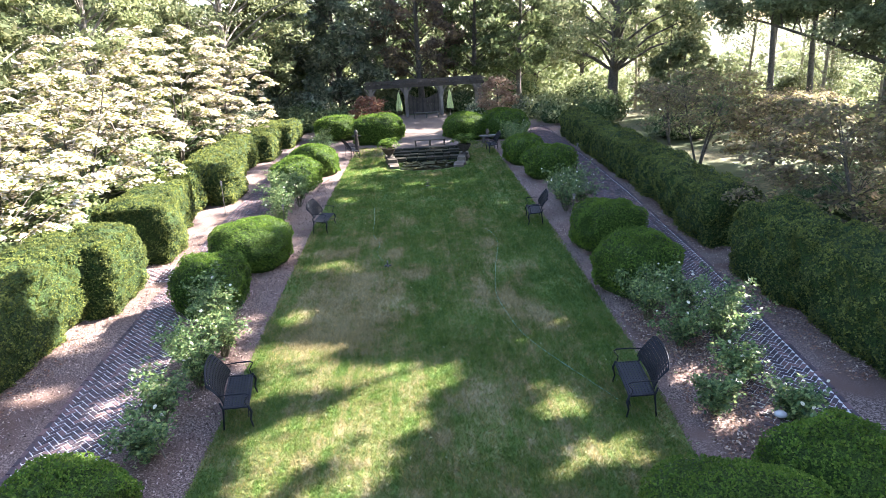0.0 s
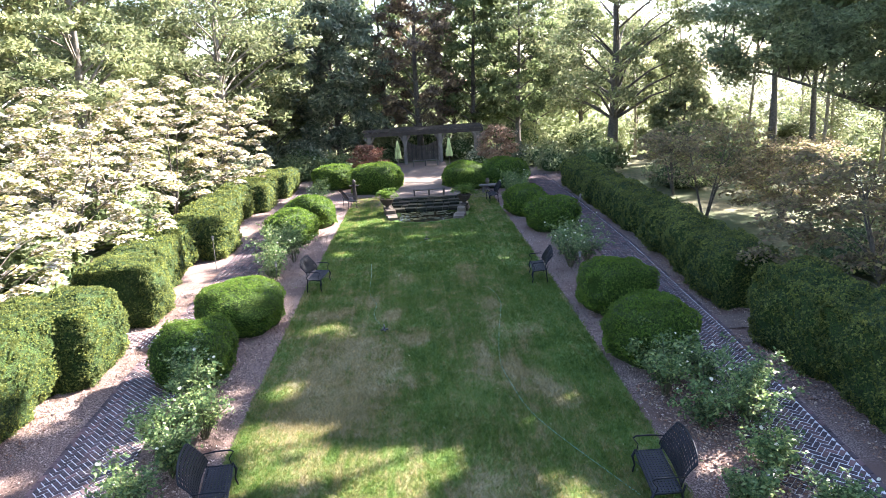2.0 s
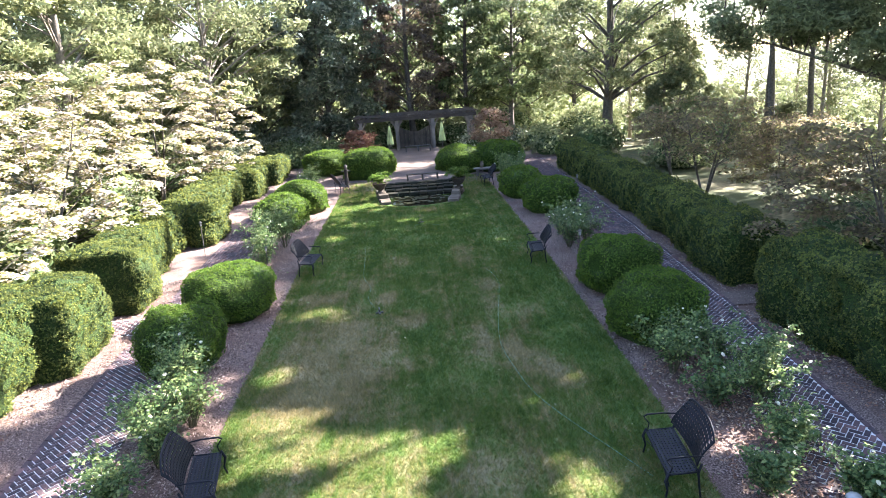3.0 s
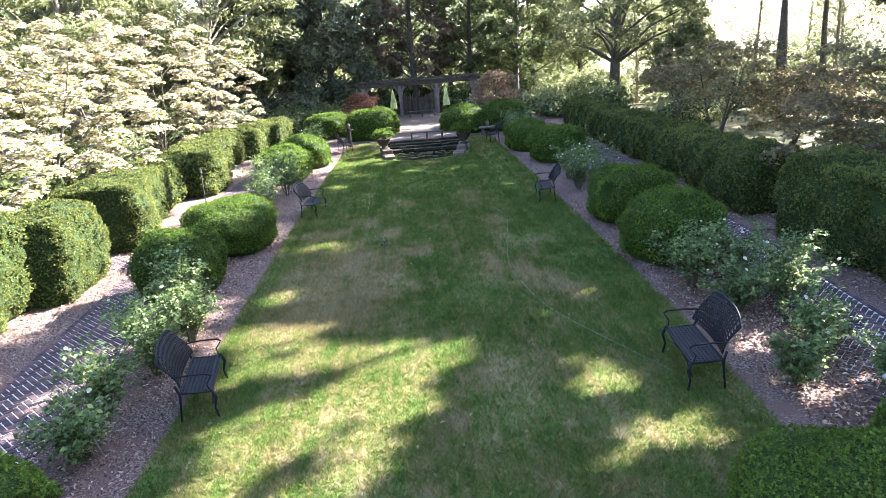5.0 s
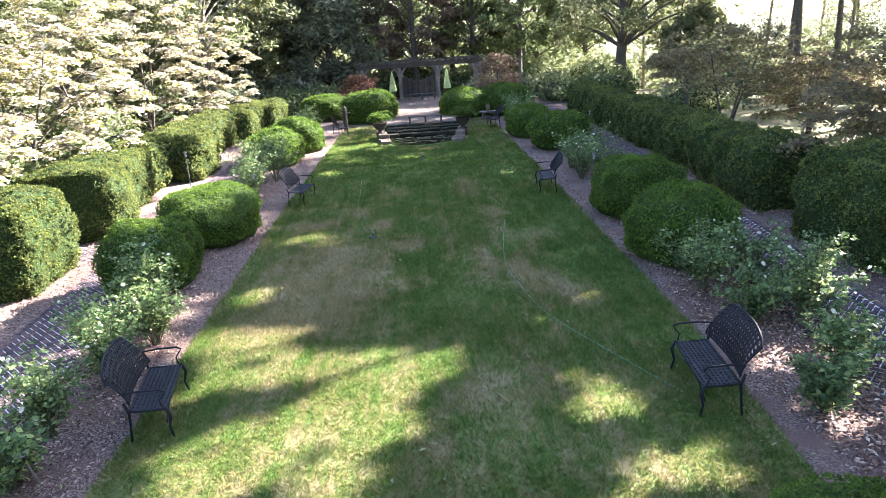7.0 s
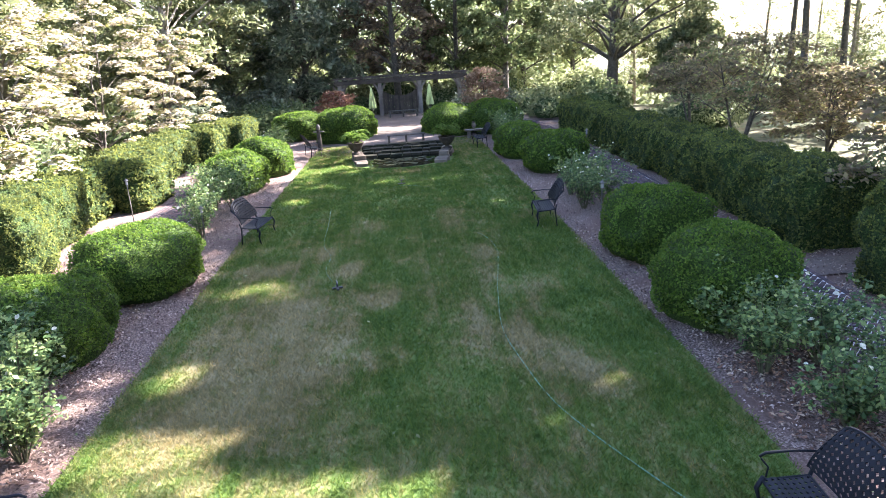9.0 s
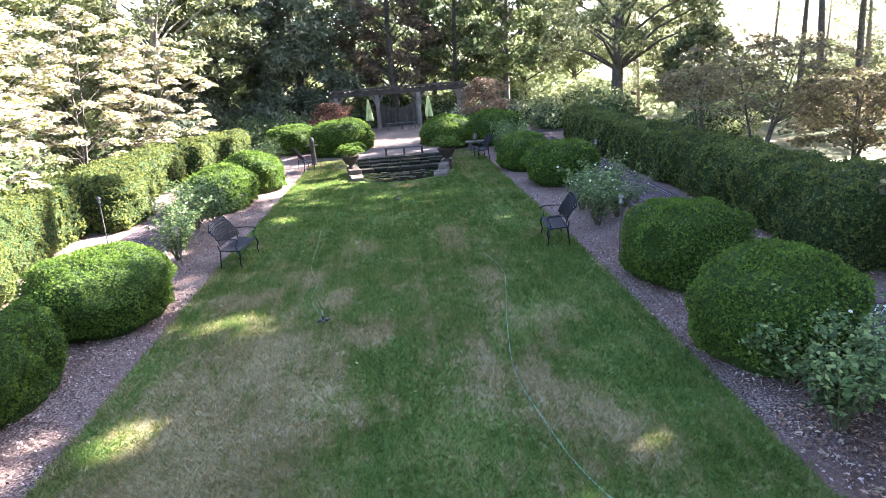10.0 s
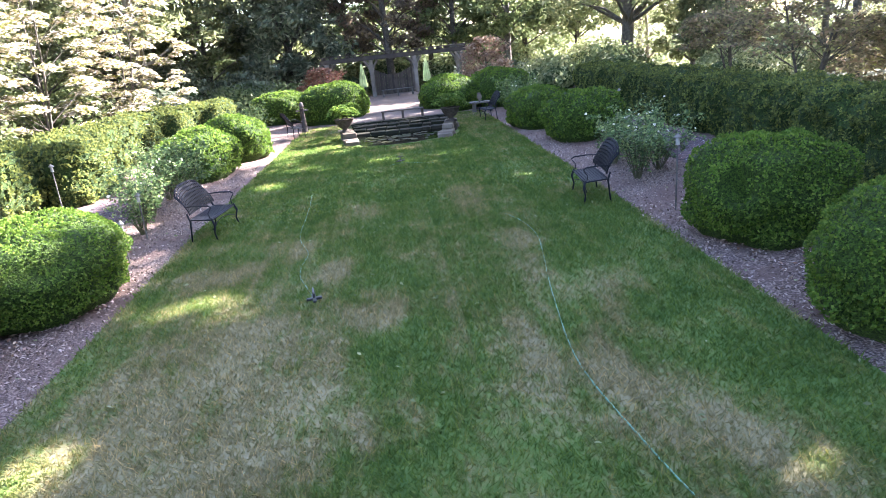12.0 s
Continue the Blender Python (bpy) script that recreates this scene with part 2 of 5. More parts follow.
M["copper"] = leaf_material("copper_beech_leaves", [(0, (0.11, 0.09, 0.075)), (0.6, (0.2, 0.155, 0.125)), (1, (0.3, 0.24, 0.16))], 0.45, 0.5, 0.4)
M["maple"] = leaf_material("red_maple_leaves", [(0, (0.16, 0.07, 0.05)), (0.6, (0.24, 0.12, 0.09)), (1, (0.3, 0.2, 0.13))], 0.35, 0.5, 0.8)
M["maple_pale"] = leaf_material("pale_maple_leaves", [(0, (0.2, 0.13, 0.09)), (0.6, (0.34, 0.23, 0.18)), (1, (0.46, 0.36, 0.28))], 0.4, 0.5, 0.8)
# Yellow-green leaves, greyed and paled in colour to stand for sunny haze.
M["yellow"] = leaf_material("sunny_leaves", [(0, (0.16, 0.2, 0.095)), (0.6, (0.25, 0.29, 0.15)), (1, (0.38, 0.4, 0.24))], 0.5, 0.5, 0.5)
M["iron"] = varied("bench_paint", [(0, (0.007, 0.008, 0.012)), (1, (0.012, 0.013, 0.019))], 0.62, True, 120.0, 0.0, 0.25)
M["iron"].node_tree.nodes["Principled BSDF"].inputs["Specular IOR Level"].default_value = 0.2
M["wood"] = varied("weathered_timber", [(0, (0.12, 0.1, 0.085)), (1, (0.2, 0.17, 0.15))], 0.85, True, 30.0)
M["dark_wood"] = varied("dark_timber", [(0, (0.045, 0.035, 0.03)), (1, (0.09, 0.07, 0.055))], 0.8, True, 30.0)
M["stone"] = varied("field_stone", [(0, (0.06, 0.056, 0.048)), (0.5, (0.1, 0.09, 0.078)), (1, (0.19, 0.17, 0.148))], 0.9, True, 14.0)
M["wet_stone"] = varied("mossy_wet_stone", [(0, (0.008, 0.01, 0.006)), (0.6, (0.017, 0.018, 0.012)), (1, (0.034, 0.03, 0.022))], 0.75, True, 14.0)
M["tan_stone"] = varied("tan_edging_stone", [(0, (0.08, 0.066, 0.052)), (0.6, (0.13, 0.108, 0.088)), (1, (0.2, 0.17, 0.14))], 0.9, True, 14.0)
M["paving"] = speckled("terrace_gravel", [(0.3, (0.09, 0.064, 0.052)), (0.7, (0.18, 0.135, 0.112)), ], 25.0, 0.95, 0.5, 0.01, (0.8, (0.11, 0.078, 0.062)))
M["terracotta"] = speckled("dark_pot_clay", [(0.3, (0.035, 0.03, 0.026)), (0.7, (0.08, 0.066, 0.057))], 12.0, 0.9)
M["canvas"] = varied("yellow_green_canvas", [(0, (0.42, 0.47, 0.18)), (1, (0.5, 0.55, 0.24))], 0.9, True, 80.0)
M["hose"] = varied("pale_green_hose", [(0, (0.08, 0.22, 0.14)), (1, (0.13, 0.29, 0.19))], 0.4, True, 60.0)
M["black"] = varied("black_plastic", [(0, (0.015, 0.016, 0.018)), (1, (0.03, 0.03, 0.033))], 0.4, True)
M["steel"] = varied("weathered_steel", [(0, (0.1, 0.095, 0.09)), (1, (0.17, 0.16, 0.15))], 0.6, True, 60.0, 0.5)
M["glass_cap"] = varied("frosted_cap", [(0, (0.24, 0.24, 0.23)), (1, (0.3, 0.3, 0.29))], 0.25, True)
wm, wnn, wl, wb = material("pond_water", 0.06)
wb.inputs["Base Color"].default_value = (0.012, 0.016, 0.01, 1)
bump(wnn, wl, wb, noise_tex(wnn, wl, 5.0, 3).outputs[0], 0.08, 0.02)
M["water"] = wm
M["pad"] = leaf_material("lily_pads", [(0, (0.03, 0.035, 0.015)), (0.6, (0.06, 0.06, 0.03)), (1, (0.13, 0.1, 0.06))], 0.1, 0.4, 2.0)
M["hill"] = speckled("far_woods", [(0.3, (0.05, 0.075, 0.04)), (0.7, (0.1, 0.13, 0.06))], 0.05, 0.95, 0.3, 1.0)

for name in ("wet_stone", "tan_stone", "terracotta"):
    M[name].node_tree.nodes["Principled BSDF"].inputs["Specular IOR Level"].default_value = 0.08

rng = np.random.default_rng(7)


# ---- mesh helpers ----
def mesh_of(name, verts, faces, mat, smooth=False):
    """A mesh from arrays; all faces of one corner count, or a plain list."""
    me = bpy.data.meshes.new(name)
    if isinstance(faces, np.ndarray):
        v = np.asarray(verts, dtype=np.float32)
        k = faces.shape[1]
        me.vertices.add(len(v))
        me.vertices.foreach_set("co", v.ravel())
        me.loops.add(faces.size)
        me.loops.foreach_set("vertex_index", faces.ravel().astype(np.int32))
        me.polygons.add(len(faces))
        me.polygons.foreach_set("loop_start", np.arange(0, faces.size, k, dtype=np.int32))
        me.polygons.foreach_set("loop_total", np.full(len(faces), k, dtype=np.int32))
        me.update(calc_edges=True)
    else:
        me.from_pydata([tuple(p) for p in verts], [], faces)
    me.materials.append(mat)
    if smooth:
        me.polygons.foreach_set("use_smooth", np.ones(len(me.polygons), dtype=bool))
    return me


def piece(name, me, parent=None, label="", m=None):
    ob = new(name, me)
    if parent is not None:
        ob.parent = parent
    if m is not None:
        ob.matrix_basis = m
    if label:
        tagged(ob, label)
    return ob


def part(name, bm, mat, parent=None, label="", smooth=False):
    me = bpy.data.meshes.new(name)
    bm.to_mesh(me)
    bm.free()
    me.materials.append(mat)
    if smooth:
        me.polygons.foreach_set("use_smooth", np.ones(len(me.polygons), dtype=bool))
    return piece(name, me, parent, label)


def holder(name, m, label, category, group="", kind=""):
    ob = new(name)
    ob.matrix_basis = m
    ob.empty_display_size = 0.2
    return tagged(ob, label, category, group, kind)


def box(bm, c, s, m=None, bevel=0.0):
    mm = Matrix.Translation(c) @ Matrix.Diagonal((*s, 1))
    if m is not None:
        mm = m @ mm
    r = bmesh.ops.create_cube(bm, size=1.0, matrix=mm)
    if bevel:
        es = list({e for v in r["verts"] for e in v.link_edges})
        bmesh.ops.bevel(bm, geom=es, offset=bevel, segments=2, affect="EDGES")
    return bm


def tube(bm, pts, radii, sides=8, caps=True):
    """A tapering tube along pts."""
    pts = [Vector(p) for p in pts]
    rings = []
    up = Vector((0.31, 0.22, 0.92)).normalized()
    for i, p in enumerate(pts):
        d = (pts[min(i + 1, len(pts) - 1)] - pts[max(i - 1, 0)]).normalized()
        a = d.cross(up)
        if a.length < 1e-3:
            a = d.cross(Vector((1, 0, 0)))
        a.normalize()
        b = d.cross(a)
        r = radii[i] if hasattr(radii, "__len__") else radii
        rings.append([bm.verts.new(p + (a * math.cos(k * math.tau / sides) + b * math.sin(k * math.tau / sides)) * r) for k in range(sides)])
    for q, w in zip(rings, rings[1:]):
        for k in range(sides):
            bm.faces.new((q[k], q[(k + 1) % sides], w[(k + 1) % sides], w[k]))
    if caps:
        bm.faces.new(list(reversed(rings[0])))
        bm.faces.new(rings[-1])
    return bm


def lathe(bm, profile, sides=24, centre=(0, 0, 0)):
    rings = []
    for r, z in profile:
        rings.append([bm.verts.new((centre[0] + r * math.cos(k * math.tau / sides), centre[1] + r * math.sin(k * math.tau / sides), centre[2] + z)) for k in range(sides)])
    for q, w in zip(rings, rings[1:]):
        for k in range(sides):
            bm.faces.new((q[k], q[(k + 1) % sides], w[(k + 1) % sides], w[k]))
    bm.faces.new(list(reversed(rings[0])))
    bm.faces.new(rings[-1])
    return bm


def leaf_arrays(points, normals, size, spread=0.7, long=1.5, fold=0.15, plain=False):
    """Folded diamond leaves at points, facing roughly along normals; plain: three-cornered, for far crowns."""
    n = len(points)
    nv = normals + rng.normal(0, spread, (n, 3))
    nv /= np.linalg.norm(nv, axis=1)[:, None] + 1e-9
    a = np.cross(nv, rng.normal(0, 1, (n, 3)))
    a /= np.linalg.norm(a, axis=1)[:, None] + 1e-9
    b = np.cross(nv, a)
    s = (size * rng.uniform(0.6, 1.35, n))[:, None]
    if plain:
        s = s * 1.3
        v = np.stack([points - a * s * long * 0.4 - b * s * 0.4, points - a * s * long * 0.4 + b * s * 0.4, points + a * s * long * 0.6], 1)
        return v.reshape(-1, 3), np.arange(3 * n).reshape(n, 3)
    v = np.stack([points - a * s * long * 0.5, points + b * s * 0.5 + nv * s * fold, points + a * s * long * 0.5, points - b * s * 0.5 + nv * s * fold], 1)
    return v.reshape(-1, 3), np.arange(4 * n).reshape(n, 4)


def tuft_arrays(points, normals, size, k=5, splay=0.75, long=1.9):
    """Tufts of k narrow leaves that spring outward from each point."""
    n = len(points) * k
    base = np.repeat(points, k, 0)
    out = np.repeat(normals, k, 0)
    d = out + np.array([0, 0, 0.25]) + rng.normal(0, splay, (n, 3))
    d /= np.linalg.norm(d, axis=1)[:, None] + 1e-9
    nv = out * 0.5 + np.array([0, 0, 0.5]) + rng.normal(0, 0.45, (n, 3))
    side = np.cross(d, nv)
    side /= np.linalg.norm(side, axis=1)[:, None] + 1e-9
    s = (size * rng.uniform(0.65, 1.3, n))[:, None]
    tip = base + d * s * long
    mid = base + d * s * long * 0.5 + np.array([0, 0, 1.0]) * s * 0.1
    v = np.stack([base, mid + side * s * 0.5, tip, mid - side * s * 0.5], 1)
    return v.reshape(-1, 3), np.arange(4 * n).reshape(n, 4)


def smooth_noise(p, scale, seed=0.0):
    """A cheap wavy field in about -1 to 1."""
    x, y, z = (p[:, i] * scale + seed * (1.7 + i) for i in range(3))
    return (np.sin(x * 1.0 + 1.3 * np.sin(y * 0.9 + z)) + np.sin(y * 1.3 - 1.1 * np.sin(z * 1.1 + x * 0.7)) + np.sin(z * 1.7 + 1.2 * np.sin(x * 1.3 - y))) / 3


# ---- plan: edges that run along the garden ----
def curve(ys, xs):
    return lambda y: float(np.interp(y, ys, xs))


lawn_left = curve((3, 20, 36), (-4.0, -4.02, -3.7))
lawn_right = curve((3, 6, 10, 20, 36), (3.1, 3.32, 3.6, 3.85, 4.0))
left_out = curve((-6, 4, 8, 14, 22, 42), (-6.4, -6.8, -7.02, -7.3, -7.5, -7.6))
right_out = curve((-6, 4, 8, 14, 22, 30, 42), (4.9, 5.75, 6.38, 7.05, 7.65, 8.0, 8.4))
PATH = 1.5
left_in = lambda y: left_out(y) + PATH
right_in = lambda y: right_out(y) - PATH


def strip(name, near, far, y0, y1, z, mat, nx, ny, wave=0.0, label="", category="", kind="structure", parent=None):
    """A sheet between two edge lines, gently uneven."""
    v, f = [], []
    for j in range(ny + 1):
        y = y0 + (y1 - y0) * j / ny
        for i in range(nx + 1):
            u = i / nx
            x = near(y) * (1 - u) + far(y) * u
            v.append((x, y, z + wave * noise.noise((x * 0.9, y * 0.9, 3.1))))
    f = np.array([(j * (nx + 1) + i, j * (nx + 1) + i + 1, (j + 1) * (nx + 1) + i + 1, (j + 1) * (nx + 1) + i) for j in range(ny) for i in range(nx)])
    ob = piece(name, mesh_of(name, np.array(v), f, mat, True), parent)
    if label:
        tagged(ob, label, category, "", kind)
    return ob


# ---- ground ----
def ground_height(x, y):
    """Level about the garden; the land falls away towards the open side and rises in far hills."""
    d = math.hypot(x, y - 20)
    away = max(0.0, x * 0.75 + (y - 20) * 0.45 - 26)
    z = -0.06 - 14 * (1 - math.exp(-away / 60))
    if d > 300:
        z += (d - 300) * 0.013 * (0.7 + 0.5 * noise.noise((x * 0.004, y * 0.004, 0)))
    return z


def ground():
    v, f = [], []
    steps = [-1500, -900, -500, -300, -180, -110, -70, -50, -36, -26, -18, -12, -6, 0, 6, 12, 18, 26, 36, 50, 70, 110, 180, 300, 500, 900, 1500]
    n = len(steps)
    for b in steps:
        for a in steps:
            v.append((a, b + 20, ground_height(a, b + 20)))
    f = np.array([(j * n + i, j * n + i + 1, (j + 1) * n + i + 1, (j + 1) * n + i) for j in range(n - 1) for i in range(n - 1)])
    tagged(piece("ground", mesh_of("ground", np.array(v), f, M["litter"], True)), "woodland floor of brown leaf litter and patchy grass", "ground", "", "structure")


ground()
lawn = strip("lawn", lawn_left, lawn_right, 3.4, 36.5, 0.02, M["turf"], 24, 90, 0.02, "mown lawn with straw-coloured dry patches", "lawn")
strip("mulch_bed", lambda y: left_in(y) - 0.05, lambda y: lawn_left(y) + 0.03, -6, 42, 0.0, M["mulch"], 8, 90, 0.03, "bark mulch bed between lawn and brick path", "planting bed")
strip("mulch_bed", lambda y: lawn_right(y) - 0.03, lambda y: right_in(y) + 0.05, -6, 42, 0.0, M["mulch"], 8, 90, 0.03, "bark mulch bed between lawn and brick path", "planting bed")
strip("mulch_bed", lambda y: left_out(y) - 2.6, lambda y: left_out(y) + 0.02, -6, 42, -0.005, M["mulch"], 6, 90, 0.03, "bark mulch strip under the clipped hedge", "planting bed")
strip("mulch_bed", lambda y: right_out(y) - 0.02, lambda y: right_out(y) + 2.6, -6, 42, -0.005, M["mulch"], 6, 90, 0.03, "bark mulch strip under the clipped hedge", "planting bed")
strip("mulch_bed", lawn_left, lawn_right, -6, 3.5, 0.0, M["mulch"], 8, 16, 0.03, "bark mulch bed at the lawn's end", "planting bed")
strip("mulch_bed", lambda y: lawn_left(y) - 0.1, lambda y: -2.1, 33.0, 42, 0.03, M["mulch"], 6, 16, 0.02, "bark mulch bed under the end shrubs", "planting bed")
strip("mulch_bed", lambda y: 2.4, lambda y: lawn_right(y) + 0.1, 33.8, 42, 0.03, M["mulch"], 6, 16, 0.02, "bark mulch bed under the end shrubs", "planting bed")


# ---- leafy forms ----
def mound_arrays(rx, ry, h, count, size, seed, lump=0.06, square=2.6, sit=0.4):
    """Surface points of a clipped, slightly lumpy shrub on the ground."""
    d = rng.normal(0, 1, (count, 3))
    d /= np.linalg.norm(d, axis=1)[:, None]
    d[:, 2] = np.abs(d[:, 2]) * 1.5 - 0.5
    d /= np.linalg.norm(d, axis=1)[:, None]
    k = (np.abs(d[:, 0]) ** square + np.abs(d[:, 1]) ** square + np.abs(d[:, 2]) ** square) ** (-1 / square)
    p = d * k[:, None]
    p = p * (1 + lump * smooth_noise(p, 3.2, seed) + 0.5 * lump * smooth_noise(p, 7.0, seed + 3))[:, None]
    nrm = d / np.array([rx, ry, h * 0.62])
    p = p * np.array([rx, ry, h * (1 - sit)]) + np.array([0, 0, h * sit])
    p[:, 2] = np.maximum(p[:, 2], 0.04)
    nrm /= np.linalg.norm(nrm, axis=1)[:, None]
    p += nrm * rng.normal(0, size * 0.55, (count, 1))
    return p, nrm


def mound_core(name, rx, ry, h, seed, mat, shrink=0.93, lump=0.06, square=2.6, sit=0.4):
    bm = bmesh.new()
    bmesh.ops.create_icosphere(bm, subdivisions=4, radius=1.0)
    p = np.array([v.co for v in bm.verts])
    low = p[:, 2] < 0
    k = (np.abs(p) ** square).sum(1) ** (-1 / square)
    q = p * k[:, None]
    q = q * (1 + lump * smooth_noise(q, 3.2, seed) + 0.5 * lump * smooth_noise(q, 7.0, seed + 3))[:, None] * shrink
    q = q * np.array([rx, ry, h * (1 - sit)]) + np.array([0, 0, h * sit])
    q[:, 2] = np.maximum(q[:, 2], -0.02)
    for v, c in zip(bm.verts, q):
        v.co = c
    return bm


def boxwood(x, y, rx, ry, h, seed, label="clipped rounded boxwood shrub in the mulch bed", dens=1500, size=0.036, mat="box", square=2.6, sit=0.4, lump=0.1, hollow=None):
    """A clipped shrub; hollow is a bare dent (centre and radius, from the shrub's foot) where leaves are missing."""
    ob = holder("boxwood", pose(x, y, 0, 0, 0, seed * 37 % 40 - 20), label, "shrub", "rounded boxwoods")
    core = mound_core("inner_growth", rx, ry, h, seed, None, 0.95, lump, square, sit)
    if hollow:
        for v in core.verts:
            d = (v.co - Vector(hollow[0])).length
            if d < hollow[1]:
                v.co *= 0.55 + 0.45 * d / hollow[1]
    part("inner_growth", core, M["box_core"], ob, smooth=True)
    area = 2 * math.pi * ((rx + ry) / 2) * (h * 0.8 + 0.3 * (rx + ry) / 2)
    p, nrm = mound_arrays(rx, ry, h, int(area * dens / 4.5), size, seed, lump, square, sit)
    p -= nrm * size * 0.8
    if hollow:
        keep = np.linalg.norm(p - np.array(hollow[0]), axis=1) > hollow[1] * rng.uniform(0.5, 0.8, len(p))
        p, nrm = p[keep], nrm[keep]
    v, f = tuft_arrays(p, nrm, size, 5, 1.0, 1.45)
    piece("foliage", mesh_of("foliage", v, f, M[mat]), ob)
    return ob


def hedge(x0, x1, y0, y1, h, seed, label, dens=560, size=0.056, back=0, slant=0.0, h2=None, r=0.32):
    """A clipped hedge block with soft corners; x may slant along y, and the height may change."""
    cx, cy, lx, ly = (x0 + x1) / 2, (y0 + y1) / 2, (x1 - x0) / 2, (y1 - y0) / 2
    h2 = h2 or h
    ob = holder("hedge", pose(cx, cy, 0), label, "hedge", "clipped hedges")

    def shaped(p, grow):
        """Unit box surface to hedge surface."""
        q = p.copy()
        ty = (q[:, 1] * 0.5 + 0.5)[:, None]
        hh = h * (1 - ty[:, 0]) + h2 * ty[:, 0]
        out = np.stack([q[:, 0] * lx, q[:, 1] * ly, (q[:, 2] * 0.5 + 0.5) * hh], 1)
        # rounded shoulders and a slightly narrower foot
        ex = np.maximum(np.abs(out[:, 0]) - (lx - r), 0)
        ey = np.maximum(np.abs(out[:, 1]) - (ly - r), 0)
        ez = np.maximum(out[:, 2] - (hh - r), 0)
        e = np.sqrt(ex ** 2 + ey ** 2 + ez ** 2)
        k = np.where(e > r, r / np.maximum(e, 1e-6), 1.0)
        out[:, 0] = np.sign(out[:, 0]) * np.where(ex > 0, (lx - r) + ex * k, np.abs(out[:, 0]))
        out[:, 1] = np.sign(out[:, 1]) * np.where(ey > 0, (ly - r) + ey * k, np.abs(out[:, 1]))
        out[:, 2] = np.where(ez > 0, (hh - r) + ez * k, out[:, 2])
        foot = 1 - 0.16 * np.clip(1 - out[:, 2] / 0.5, 0, 1)
        out[:, 0] *= foot
        nrm = np.stack([np.where(np.abs(p[:, 0]) > 0.999, np.sign(p[:, 0]), 0), np.where(np.abs(p[:, 1]) > 0.999, np.sign(p[:, 1]), 0), np.where(p[:, 2] > 0.999, 1, 0)], 1)
        nrm = nrm.astype(float)
        nrm += 0.6 * np.stack([np.sign(out[:, 0]) * (ex > 0.1), np.sign(out[:, 1]) * (ey > 0.1), 1.0 * (ez > 0.1)], 1)
        nrm /= np.linalg.norm(nrm, axis=1)[:, None] + 1e-6
        w = out + np.array([cx, cy, 0])
        d = 0.13 * smooth_noise(w, 1.6, seed) + 0.11 * smooth_noise(w, 4.3, seed + 2) + 0.07 * smooth_noise(w, 11.0, seed + 5) + grow
        out += nrm * d[:, None]
        out[:, 0] += slant * out[:, 1]
        out[:, 2] = np.maximum(out[:, 2], 0.0)
        return out, nrm

    sides = [(0, -1, 1, 2), (0, 1, 1, 2), (1, -1, 0, 2), (1, 1, 0, 2), (2, 1, 0, 1)]
    ext = np.array([lx, ly, max(h, h2) / 2])
    allp = []
    for axis, sign, a, b in sides:
        n = int(4 * ext[a] * ext[b] * dens / 4.7 * (0.3 if axis == 0 and sign == back else 1.0))
        p = rng.uniform(-1, 1, (n, 3))
        p[:, axis] = sign
        allp.append(p)
    p, nrm = shaped(np.concatenate(allp), -0.04)
    p = p + nrm * rng.normal(0, size * 0.5, (len(p), 1))
    v, f = tuft_arrays(p, nrm, size, 5, 1.3, 1.5)
    # solid inside
    V, F, base = [], [], 0
    for axis, sign, a, b in sides:
        na, nb = (max(2, int(2 * ext[a] / 0.22)), max(2, int(2 * ext[b] / 0.22)))
        ga, gb = np.meshgrid(np.linspace(-1, 1, na + 1), np.linspace(-1, 1, nb + 1))
        g = np.zeros((ga.size, 3))
        g[:, a], g[:, b], g[:, axis] = ga.ravel(), gb.ravel(), sign
        V.append(g)
        for j in range(nb):
            for i in range(na):
                o = base + j * (na + 1) + i
                F.append((o, o + 1, o + na + 2, o + na + 1))
        base += len(g)
    cv, _ = shaped(np.concatenate(V), -0.05)
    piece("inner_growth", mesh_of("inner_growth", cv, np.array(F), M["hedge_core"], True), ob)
    piece("foliage", mesh_of("foliage", v, f, M["hedge"]), ob)
    return ob


